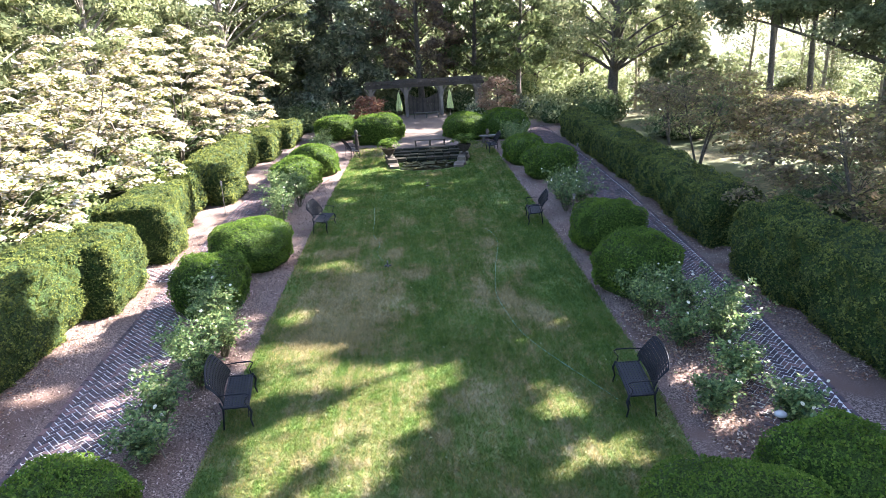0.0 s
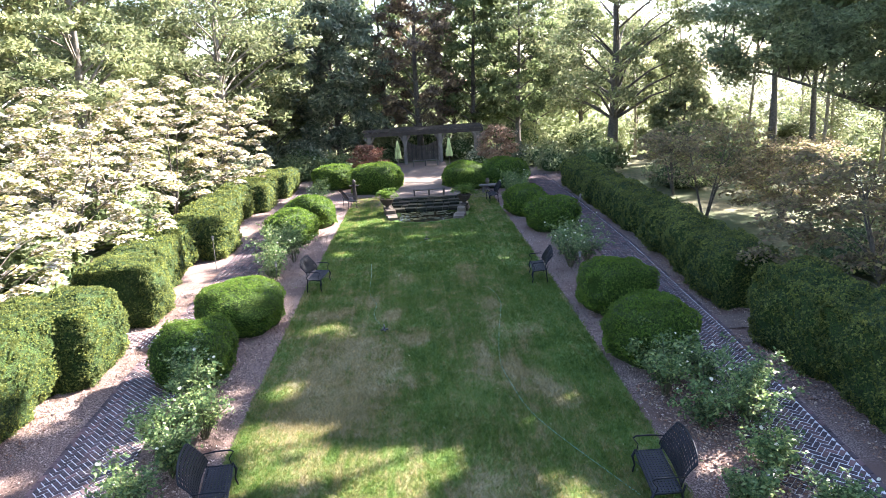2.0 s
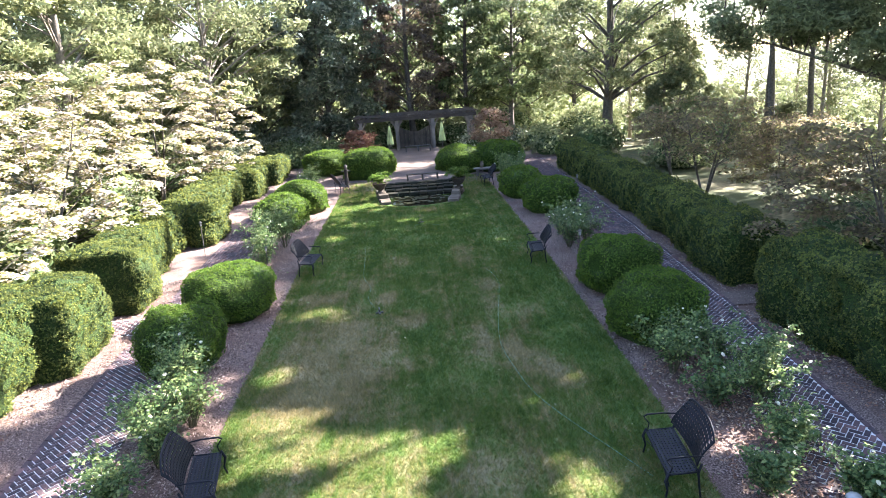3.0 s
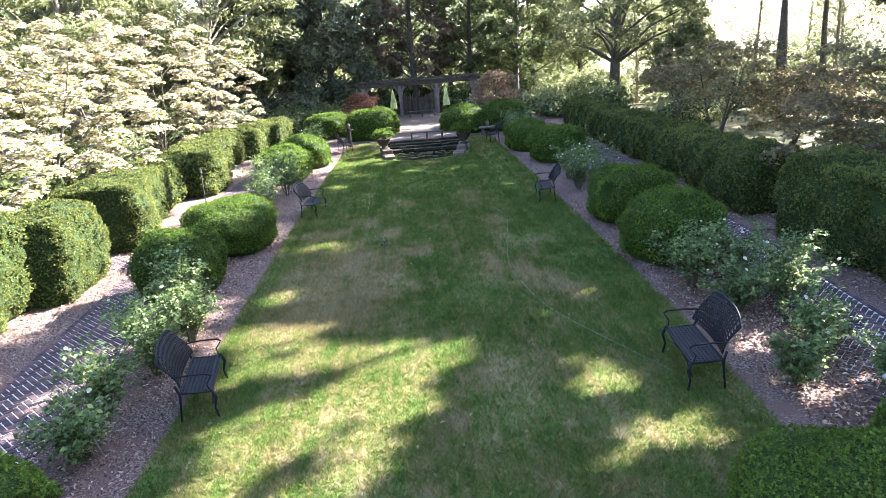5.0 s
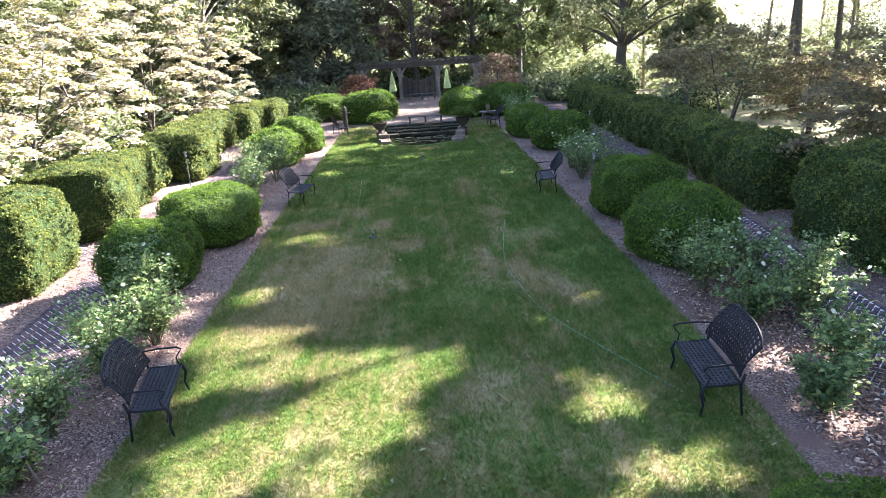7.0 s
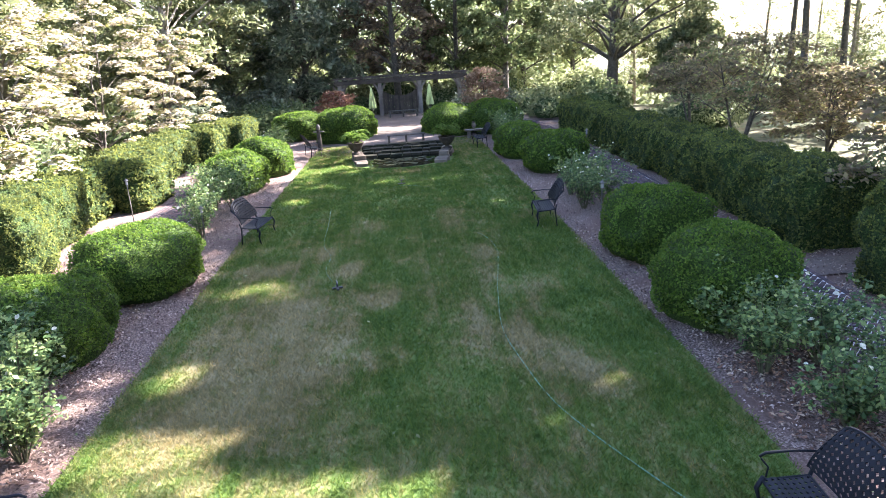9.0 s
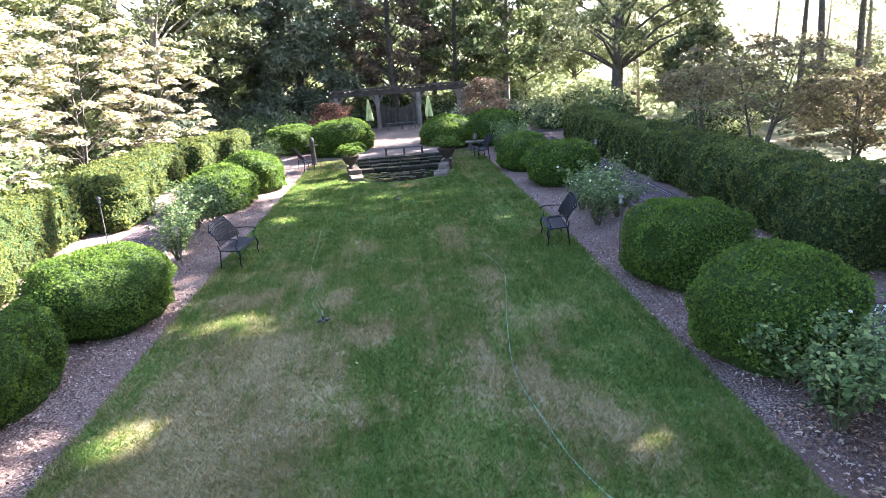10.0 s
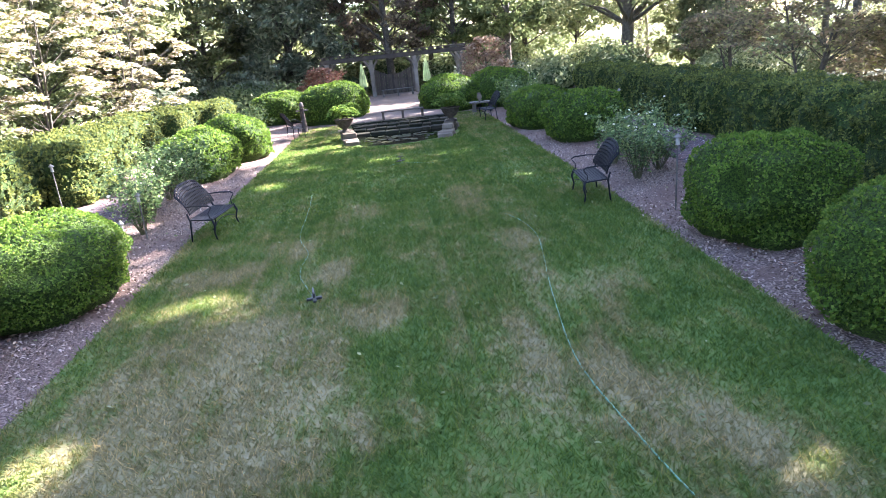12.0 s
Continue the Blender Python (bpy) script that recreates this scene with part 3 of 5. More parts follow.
def rose_bush(x, y, w, h, seed, blooms, label="wispy rose bush with small white blooms"):
    """Thin arching canes from the ground, leaflets strung loosely along them."""
    r = random.Random(seed)
    ob = holder("rose_bush", pose(x, y, 0.0), label, "rose bush", "rose bushes")
    tips, pts = [], []
    for k in range(17):
        a, l = k * 2.4 + r.uniform(-0.4, 0.4), r.uniform(0.5, 1.12)
        reach = w * 0.5 * r.uniform(0.25, 1.15)
        top = Vector((math.cos(a) * reach, math.sin(a) * reach, h * l))
        mid = Vector((top.x * 0.4, top.y * 0.4, h * l * 0.6))
        part("stem", tube(bmesh.new(), [(0.04 * math.cos(a), 0.04 * math.sin(a), -0.02), mid, top], [0.01, 0.007, 0.003], 5), M["stem"], ob)
        tips.append((mid, top))
        for q in range(17):
            u = r.uniform(-0.5, 1.05)
            c = mid.lerp(top, u) if u > 0 else mid * (1 + u)
            d = Vector((r.gauss(0, 1), r.gauss(0, 1), r.gauss(0, 0.8))) * 0.075
            for z in range(7 if y < 18 else 6):
                pts.append(tuple(c + d + Vector((r.gauss(0, 1), r.gauss(0, 1), r.gauss(0, 0.7))) * 0.04))
    pts = np.array(pts)
    pts[:, 2] = np.maximum(pts[:, 2], 0.08)
    v, f = leaf_arrays(pts, np.tile((0, 0, 1.0), (len(pts), 1)), 0.042 if y < 18 else 0.044, 0.6, 1.6)
    piece("leaves", mesh_of("leaves", v, f, M["rose"]), ob)
    for k in range(blooms):
        mid, top = r.choice(tips)
        c = mid.lerp(top, r.uniform(0.6, 1.05)) + Vector((r.uniform(-0.08, 0.08), r.uniform(-0.08, 0.08), 0.06))
        piece("bloom", BLOOM, ob, "", pose(c.x, c.y, c.z, r.uniform(-40, 40), r.uniform(-40, 40), r.uniform(0, 360)) @ Matrix.Scale(r.uniform(0.7, 1.2), 4))
    return ob


def bloom_mesh():
    v, f = [], []
    for ring, (n, rad, z, tilt) in enumerate(((5, 0.035, 0.0, 0.3), (5, 0.024, 0.012, 0.7), (4, 0.013, 0.02, 1.1))):
        for k in range(n):
            a = k * math.tau / n + ring * 0.5
            d = Vector((math.cos(a), math.sin(a), 0))
            s = Vector((-math.sin(a), math.cos(a), 0)) * rad * 0.75
            o = len(v)
            tip = d * rad * math.cos(tilt) + Vector((0, 0, z + rad * math.sin(tilt)))
            mid = d * rad * 0.6 * math.cos(tilt) + Vector((0, 0, z + rad * 0.5 * math.sin(tilt)))
            v += [Vector((0, 0, z)), mid + s, tip, mid - s]
            f.append((o, o + 1, o + 2, o + 3))
    return mesh_of("bloom", v, f, M["petal"])


BLOOM = bloom_mesh()


# Openings cut in the added canopy on the sunny side: where the sun should reach grass, beds and hedges (x, y, radius).
SUNLIT = [(-3.95, 10.32, 0.40), (-3.44, 10.61, 0.40), (-2.72, 10.56, 0.35), (-3.43, 9.40, 0.40), (-2.93, 9.25, 0.40), (-2.34, 9.40, 0.50), (-1.89, 9.48, 0.50), (-1.41, 9.49, 0.50), (-0.93, 9.34, 0.50), (-0.47, 9.11, 0.45), (0.01, 9.44, 0.30), (-1.76, 8.53, 0.45),
          (-1.34, 8.53, 0.50), (-0.91, 8.41, 0.45), (-1.15, 7.85, 0.40), (-1.62, 7.96, 0.45), (-0.76, 7.79, 0.30), (-2.36, 8.01, 0.40), (-2.05, 7.75, 0.40), (-2.39, 7.59, 0.45), (-2.65, 7.37, 0.50), (-2.88, 7.17, 0.50), (-2.40, 7.11, 0.40), (-1.25, 7.44, 0.30), (1.52, 8.46, 0.40), (1.78, 8.09, 0.40), (1.86, 7.72, 0.40), (1.49, 7.83, 0.35), (1.67, 6.61, 0.35), (2.12, 6.73, 0.45), (2.37, 6.52, 0.45),
          (-3.7, 10.75, 0.4), (-3.1, 10.5, 0.45), (-2.5, 10.5, 0.35), (-3.54, 12.18, 0.40), (-3.28, 12.55, 0.35), (-4.08, 15.83, 0.30), (-3.38, 15.53, 0.30), (-2.63, 15.27, 0.25), (2.38, 11.2, 0.3), (-6.2, 9.0, 0.55), (-6.0, 9.8, 0.6), (-6.2, 8.0, 0.5), (-5.9, 10.8, 0.5), (-6.6, 7.5, 0.4), (-4.5, 10.9, 0.4), (-4.5, 12.6, 0.4), (-7.8, 9.6, 0.5), (-8.0, 7.4, 0.4), (-8.6, 12.0, 0.7), (-9.6, 12.2, 0.8), (-10.6, 10.6, 0.7), (-10.8, 8.6, 0.6), (-10.7, 6.4, 0.6), (-4.6, 11.75, 0.5), (4.1, 8.6, 0.4), (4.6, 9.6, 0.4), (4.0, 7.2, 0.45), (4.9, 7.2, 0.4), (-5.0, 10.3, 0.4), (-5.5, 9.5, 0.35), (-6.4, 5.6, 0.5),
          (-9.4, 24.6, 1.2), (-9.4, 33.6, 1.4), (-10.0, 29.0, 1.5), (-9.5, 38.0, 1.2), (-7.3, 25.3, 0.8), (-7.0, 28.4, 0.9), (-4.6, 36.7, 1.0), (-7.1, 39.2, 1.1), (-6.4, 20.6, 1.0), (-3.2, 23.4, 0.5), (2.6, 21.5, 0.4), (0.3, 27.2, 0.4), (-2.8, 15.9, 0.4), (-10.2, 18.0, 1.3), (1.2, 35.6, 0.6),
          (-3.6, 8.9, 0.3), (-2.6, 9.9, 0.35), (-1.63, 6.97, 0.45), (-3.3, 7.5, 0.4), (-2.75, 7.95, 0.4), (-1.3, 7.6, 0.4), (-2.9, 6.6, 0.45), (-1.5, 6.6, 0.45), (-3.2, 6.3, 0.4), (-0.66, 8.9, 0.35), (1.35, 6.2, 0.3), (1.34, 10.5, 0.25), (2.39, 11.0, 0.4), (-2.2, 6.0, 0.45), (-3.4, 10.0, 0.35), (-2.0, 9.9, 0.25),
          (-7.4, 12.5, 0.6), (-7.0, 15.7, 0.9), (-10.5, 12.9, 1.6), (-9.2, 13.7, 1.2), (-10.8, 16.2, 1.5), (-9.6, 17.0, 1.1), (-10.6, 11.4, 0.8), (-11.2, 20.0, 1.2), (-4.6, 36.5, 1.9), (-7.4, 38.8, 1.7), (4.6, 8.0, 0.4), (4.4, 9.0, 0.35), (5.0, 8.7, 0.3)]


def open_to_sun(p, seed=0.0):
    """Which of the points lie outside the sun's way to the SUNLIT places."""
    g = p - np.array(to_sun) * (p[:, 2] / to_sun.z)[:, None]
    keep = np.ones(len(p), dtype=bool)
    for a, b, c in SUNLIT:
        keep &= np.hypot((g[:, 0] - a) * 0.8, g[:, 1] - b) > c * (0.65 + 0.7 * rng.random(len(p)) + 0.2 * smooth_noise(g, 5.0, seed))
    return keep


def tree(name, x, y, h, crown_r, crown_base, leaves, size, mat, seed, label, trunk_r=0.2, clumps=40, flat=0.5, lean=(0, 0), bark="bark", category="tree", stems=1, z0=0.0, shape="round", spread=0.9, broken=False, droop=0.0, face=0.9):
    """A tapered trunk with limbs that end in clumps of leaves; droop bends each clump down at its rim."""
    r = random.Random(seed)
    ob = holder(name, pose(x, y, z0), label, category)
    bm = bmesh.new()
    centres, limbs = [], []
    for s in range(stems):
        a0 = r.uniform(0, math.tau)
        off = Vector((math.cos(a0), math.sin(a0), 0)) * (0.5 * crown_r if stems > 1 else 0)
        pts, rad = [], []
        for k in range(9):
            u = k / 8
            bend = Vector((math.sin(u * 3 + seed) * 0.03 * h, math.cos(u * 2.6 + seed * 2) * 0.03 * h, 0)) * u
            pts.append(Vector((lean[0] * u, lean[1] * u, u * h * 0.93 - 0.1)) + off * u * 0.9 + bend)
            rad.append(trunk_r * (1 - 0.86 * u) * (1.35 if k == 0 else 1) / math.sqrt(stems))
        tube(bm, pts, rad, 10)
        n = clumps // stems
        for k in range(n):
            u = (k + r.random()) / n
            z = crown_base + (h - crown_base) * u
            if shape == "cone":
                reach = crown_r * (1 - u) * 1.0 + 0.4
            elif shape == "vase":
                reach = crown_r * (0.35 + 0.65 * math.sin(math.pi * (0.25 + 0.6 * u)))
            else:
                reach = crown_r * math.sqrt(max(0.05, 1 - (2 * u - 0.9) ** 2 * 0.85))
            a = k * 2.399963 + r.uniform(-0.5, 0.5)
            d = reach * math.sqrt(r.uniform(0.15, 1.0))
            c = Vector((lean[0] * z / h + math.cos(a) * d, lean[1] * z / h + math.sin(a) * d, z)) + off * 0.6
            centres.append((c, reach))
            if k % 2 == 0:
                zb = max(crown_base * 0.75, z - d * 0.55)
                i = min(7, int(8 * zb / (h * 0.93)))
                st = pts[i].lerp(pts[i + 1], min(1, max(0, 8 * zb / (h * 0.93) - i)))
                mid = st.lerp(c, 0.5) + Vector((r.uniform(-0.2, 0.2), r.uniform(-0.2, 0.2), d * 0.08))
                rr = max(0.012, rad[i] * 0.34)
                limbs.append(([st, mid, c], [rr, rr * 0.6, rr * 0.2]))
    part("trunk", bm, M[bark], ob, smooth=True)
    for line, rad in limbs:
        if broken and not open_to_sun(np.array([q + Vector((x, y, z0)) for q in (line[1], line[1].lerp(line[2], 0.5), line[2])])).all():
            continue
        part("limb", tube(bmesh.new(), line, rad, 6, False), M[bark], ob, smooth=True)
    per = max(4, leaves // max(1, len(centres)))
    pts = []
    for c, reach in centres:
        cr = spread * (0.34 * crown_r + 0.25) * r.uniform(0.6, 1.15)
        k = int(per * r.uniform(0.6, 1.4))
        g = rng.normal(0, 1, (k, 3))
        g *= (rng.uniform(0, 1, (k, 1)) ** 0.45) / (np.linalg.norm(g, axis=1)[:, None] + 1e-6)
        q = g * np.array([cr, cr, cr * flat])
        q[:, 2] -= droop * (q[:, 0] ** 2 + q[:, 1] ** 2) / max(cr, 0.1)
        pts.append(np.array(c) + q)
    pts = np.concatenate(pts)
    if broken:
        pts = pts[open_to_sun(pts + np.array([x, y, z0]))]
    v, f = leaf_arrays(pts, np.tile((0, 0, 1.0), (len(pts), 1)), size, min(face, 0.55 if flat < 0.4 else 0.9), 1.7, plain=category == "tree" and name not in ("dogwood", "red_maple"))
    piece("crown", mesh_of("crown", v, f, M[mat]), ob)
    return ob


# ---- hedges ----
HL = "clipped evergreen hedge, sunlit along its top"
HR = "clipped evergreen hedge in shade, standing behind the brick path"
hedge(-10.2, -8.4, 5, 15.1, 1.84, 1, HL, 1700, 0.028, -1)
hedge(-9.4, -7.66, 13.1, 15.25, 1.86, 2, HL, 1900, 0.027, -1, r=0.45)
hedge(-9.6, -7.68, 16.9, 18.5, 1.84, 3, HL, 1700, 0.028, -1, r=0.4)
hedge(-10.2, -8.5, 17.2, 22.0, 1.72, 8, HL, 1300, 0.032, -1)
hedge(-10.3, -8.75, 21.9, 36.5, 1.66, 4, HL, 520, 0.056, -1)
hedge(-8.95, -7.75, 24.0, 26.6, 1.55, 5, HL, 700, 0.05, -1, r=0.5)
hedge(-9.1, -8.0, 33.5, 36.3, 1.5, 6, HL, 500, 0.056, -1)
hedge(-9.6, -7.6, 37.6, 40.8, 1.45, 7, HL, 500, 0.056, -1)
hedge(7.24, 8.99, 5, 11.6, 1.82, 11, HR, 1700, 0.028, 1, slant=0.045)
hedge(7.2, 8.9, 10.9, 13.6, 1.86, 14, HR, 1700, 0.028, 1, r=0.45)
hedge(7.5, 9.3, 15.15, 19.5, 1.6, 12, HR, 1400, 0.031, 1, slant=0.08)
hedge(8.05, 9.7, 19.4, 36.5, 1.56, 13, HR, 850, 0.041, 1, slant=0.025)

# ---- boxwoods ----
boxwood(-5.58, 13.35, 0.78, 0.74, 1.42, 21, "clipped boxwood shrub with a lumpy uneven crown", dens=2600, size=0.024, lump=0.2)
boxwood(-5.3, 14.1, 0.45, 0.5, 1.2, 38, "low boxwood shrub grown against its larger neighbour", dens=2600, size=0.024, lump=0.16)
boxwood(-5.32, 16.55, 1.12, 1.28, 1.3, 22, dens=2600, size=0.024)
boxwood(-5.6, 26.3, 1.05, 1.1, 1.38, 23, dens=900, size=0.044)
boxwood(-5.2, 29.3, 1.1, 1.15, 1.43, 24, dens=900, size=0.044)
boxwood(-5.3, 40.3, 1.35, 1.1, 1.54, 25, dens=900, size=0.044)
boxwood(-2.45, 37.7, 1.45, 1.3, 1.76, 26, square=3.2, dens=900, size=0.044)
boxwood(4.72, 12.85, 1.0, 1.0, 1.4, 27, dens=2600, size=0.024)
boxwood(4.92, 15.95, 0.96, 0.98, 1.42, 28, "clipped rounded boxwood with a small bare hollow in its side", dens=2600, size=0.024, hollow=((-0.86, -0.34, 0.9), 0.36))
boxwood(5.4, 25.8, 1.1, 1.1, 1.38, 29, dens=900, size=0.044)
boxwood(4.9, 29.2, 1.0, 1.1, 1.32, 30, dens=900, size=0.044)
boxwood(2.8, 37.3, 1.35, 1.2, 1.59, 31, dens=900, size=0.044)
boxwood(5.15, 37.4, 1.4, 1.2, 1.71, 32, dens=900, size=0.044)
boxwood(3.05, 4.6, 1.2, 1.15, 1.08, 33, square=2.1, sit=0.15, dens=3900, size=0.02)
boxwood(4.7, 5.35, 0.95, 0.9, 1.1, 34, square=2.1, sit=0.2, dens=2300, size=0.026)
boxwood(-3.25, 4.5, 1.05, 0.95, 1.05, 35, square=2.1, sit=0.2, dens=3400, size=0.021)
boxwood(-5.2, 5.6, 0.8, 0.8, 1.16, 36, dens=2300, size=0.026)

# ---- roses ----
ROSES = [(-4.6, 10.7, 0.8, 0.8, 4), (4.4, 12.0, 0.8, 0.9, 2), (5.6, 10.3, 0.9, 0.9, 3),
         (-5.0, 8.3, 0.85, 0.8, 5), (-4.75, 9.5, 0.8, 0.8, 6), (-5.2, 10.3, 0.9, 0.95, 7), (-4.95, 11.5, 0.95, 1.05, 7), (-5.3, 12.3, 0.8, 1.0, 4), (-4.9, 7.3, 0.7, 0.65, 3),
         (-5.2, 20.3, 1.1, 1.1, 6), (-5.5, 21.7, 1.2, 1.2, 5), (-5.0, 23.0, 1.2, 1.2, 4), (-5.7, 23.6, 1.1, 1.1, 3), (-5.3, 32.2, 1.2, 1.1, 3), (-5.4, 34.0, 1.2, 1.2, 3),
         (4.3, 11.0, 1.0, 0.9, 5), (5.1, 11.1, 1.1, 1.0, 5), (5.2, 9.6, 1.1, 1.0, 7), (4.5, 9.7, 0.9, 0.75, 4), (4.9, 8.3, 0.8, 0.7, 4), (5.2, 7.1, 0.6, 0.5, 9), (4.1, 7.4, 0.6, 0.6, 2),
         (4.7, 20.0, 1.2, 1.0, 9), (5.4, 20.6, 1.2, 1.0, 9), (4.8, 21.6, 1.2, 1.05, 9), (5.5, 22.2, 1.2, 1.0, 7), (5.0, 32.0, 1.2, 1.2, 5), (5.3, 33.5, 1.2, 1.2, 5), (4.9, 34.4, 1.1, 1.3, 4)]
for i, (x, y, w, h, n) in enumerate(ROSES):
    rose_bush(x, y, w * 1.3, h * 1.2, 100 + i, n)

# ---- trees ----
LD = "dogwood tree behind the hedge, full sun put into its pale leaf colour"
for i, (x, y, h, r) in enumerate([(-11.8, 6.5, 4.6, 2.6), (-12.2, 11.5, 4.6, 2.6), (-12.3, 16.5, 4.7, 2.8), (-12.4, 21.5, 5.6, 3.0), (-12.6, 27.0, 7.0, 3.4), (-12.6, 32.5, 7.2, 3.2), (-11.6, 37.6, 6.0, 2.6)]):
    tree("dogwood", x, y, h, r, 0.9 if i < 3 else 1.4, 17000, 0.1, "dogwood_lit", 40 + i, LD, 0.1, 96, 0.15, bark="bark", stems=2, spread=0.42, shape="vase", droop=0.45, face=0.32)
RD = "dogwood tree with reddish-green turning leaves behind the hedge"
for i, (x, y, h, r) in enumerate([(11.0, 9.0, 4.0, 2.2), (11.2, 14.0, 3.9, 2.7), (11.6, 25.0, 4.1, 2.2), (13.0, 31.5, 3.1, 1.8)]):
    tree("dogwood", x, y, h, r, 1.1 if i < 2 else 1.9, 14000 if i == 1 else 6500, 0.075, "dogwood_red", 60 + i, RD, 0.1, 84 if i in (1, 2) else 64, 0.22, stems=3, spread=0.6, shape="vase", droop=0.4, face=0.7)
OK_ = "tall oak tree with spreading limbs and open green crown"
# Takes the lightened leaves for its sunlit, hazy crown.
tree("oak_tree", 14.2, 45.5, 17, 7.0, 4.0, 27000, 0.13, "oak_pale", 70, OK_, 0.4, 110, 0.45, spread=0.6, broken=True)
# The last four carry high crowns, mostly out of view, added for shade.
for i, (x, y, h, r, cb) in enumerate([(20.5, 23.5, 17, 8.0, 6.6), (19, 33, 17, 5.5, 10.5), (21, 27, 18, 5.5, 10.0), (25, 30, 18, 5.5, 10.0), (24, 42, 16, 5.0, 11.0)]):
    tree("oak_tree", x, y, h, r, cb, 22000 if i == 0 else 9000, 0.15 if i == 0 else 0.28, "oak", 71 + i, OK_, 0.4 if i == 0 else 0.19, 90, 0.5, broken=True)


def canopy_clumps(seed):
    """Clump centres of a canopy added mostly out of view to shade the garden, open along the sun's way to SUNLIT."""
    r = random.Random(seed)
    out = []
    gy = 1.2
    while gy < 34.0:
        gx = -11.0
        while gx < 9.4:
            x, y = gx + r.uniform(-0.3, 0.3), gy + r.uniform(-0.3, 0.3)
            thin = r.random() < 0.88 and x < -7.4 and y > 11.0
            beyond = y > 13.5 and -7.4 < x < 3.6
            if not thin and not beyond and all(math.hypot(x - a, y - b) > c * 0.6 for a, b, c in SUNLIT):
                s = ((r.uniform(23.0, 28.0) if x > 0 and y > 13.5 else r.uniform(13.0, 18.5)) - x) / to_sun.x
                out.append(Vector((x, y, 0)) + to_sun * s)
            gx += 0.72
        gy += 0.72
    return out


def canopy_tree(x, y, h, centres, seed, label, low=(), girth=0.34):
    """A tall tree whose limbs end in the given clumps; low limbs hang out over the garden."""
    r = random.Random(seed)
    ob = holder("oak_tree", pose(0, 0, 0), label, "tree")
    line = [Vector((x + 0.25 * math.sin(k * 0.9 + seed), y + 0.25 * math.cos(k * 0.7), h * k / 8 - 0.1)) for k in range(9)]
    part("trunk", tube(bmesh.new(), line, [girth * (1.3 if k == 0 else 1) * (1 - 0.1 * k) for k in range(9)], 10), M["bark"], ob, smooth=True)
    pts = []
    for k, c in enumerate(centres):
        g = rng.normal(0, 1, (110, 3))
        g *= (rng.uniform(0, 1, (110, 1)) ** 0.45) / (np.linalg.norm(g, axis=1)[:, None] + 1e-6)
        pts.append(np.array(c) + g * np.array([0.72, 0.72, 0.5]))
        if k % 3 == 0:
            i = max(2, min(7, int(8 * (c.z - 1.5) / h)))
            st = line[i]
            mid = st.lerp(c, 0.5) + Vector((r.uniform(-0.3, 0.3), r.uniform(-0.3, 0.3), 0.3))
            if not open_to_sun(np.array([st.lerp(mid, 0.5), mid, mid.lerp(c, 0.5), c])).all():
                continue
            part("limb", tube(bmesh.new(), [st, mid, c], [0.1, 0.06, 0.02], 6, False), M["bark"], ob, smooth=True)
    pts = np.concatenate(pts)
    pts = pts[open_to_sun(pts)]
    v, f = leaf_arrays(pts, np.tile((0, 0, 1.0), (len(pts), 1)), 0.235, 0.9, 1.7, plain=True)
    piece("crown", mesh_of("crown", v, f, M["oak"]), ob)
    for line in low:
        line = [Vector(p) for p in line]
        part("limb", tube(bmesh.new(), line, [0.1, 0.075, 0.055, 0.035, 0.015], 7), M["bark"], ob, smooth=True)
        pts = []
        for k in range(64):
            u = 0.12 + 0.9 * (k + r.random()) / 64
            i = min(3, int(u * 4))
            st = line[i].lerp(line[i + 1], min(1.0, u * 4 - i))
            c = st + Vector((r.uniform(-0.7, 0.7), r.uniform(-1.2, 1.2), r.uniform(-0.1, 2.4)))
            if k % 3 == 0:
                part("limb", tube(bmesh.new(), [st, st.lerp(c, 0.5) + Vector((0, 0, 0.1)), c], [0.03, 0.02, 0.008], 5, False), M["bark"], ob, smooth=True)
            g = rng.normal(0, 1, (340, 3))
            g *= (rng.uniform(0, 1, (340, 1)) ** 0.5) / (np.linalg.norm(g, axis=1)[:, None] + 1e-6)
            pts.append(np.array(c) + g * np.array([0.75, 0.75, 0.34]))
        pts = np.concatenate(pts)
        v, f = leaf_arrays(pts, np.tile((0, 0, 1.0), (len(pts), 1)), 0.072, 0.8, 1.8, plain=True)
        piece("leaves", mesh_of("leaves", v, f, M["oak_haze"]), ob)


# Crowns shaped by the shade they must cast; only the low limbs show.
CLUMPS = canopy_clumps(5)
LOW = [[(16.0, 18.1, 3.6), (14.6, 18.9, 4.5), (13.0, 19.6, 5.2), (11.2, 20.2, 5.9), (9.6, 20.6, 6.5)],
       [(16.1, 18.2, 4.6), (16.3, 20.5, 5.6), (15.8, 23.0, 6.6), (14.6, 25.0, 7.3), (13.0, 26.5, 7.9)]]
STEMS = [(15.5, 8.5, 11.0), (17.5, 13.5, 10.5), (16.0, 18.0, 9.6), (23.0, 36.0, 13.0)]
for k, (x, y, h) in enumerate(STEMS):
    mine = [c for c in CLUMPS if min(range(4), key=lambda q: abs(STEMS[q][1] - c.y)) == k]
    canopy_tree(x, y, h, mine, 300 + k, "tall oak with mostly unseen crown, added to shade the garden in patches", LOW if k == 2 else (), 0.2 if k == 3 else 0.34)
# Two oaks out of view, added to block light at the near end.
for i, (x, y, h, r, cb) in enumerate([(16, 1, 15, 5.0, 6.0), (17, -8, 15, 5.5, 5.0)]):
    tree("oak_tree", x, y, h, r, cb, 7000, 0.24, "oak", 171 + i, OK_, 0.34, 34, 0.4)
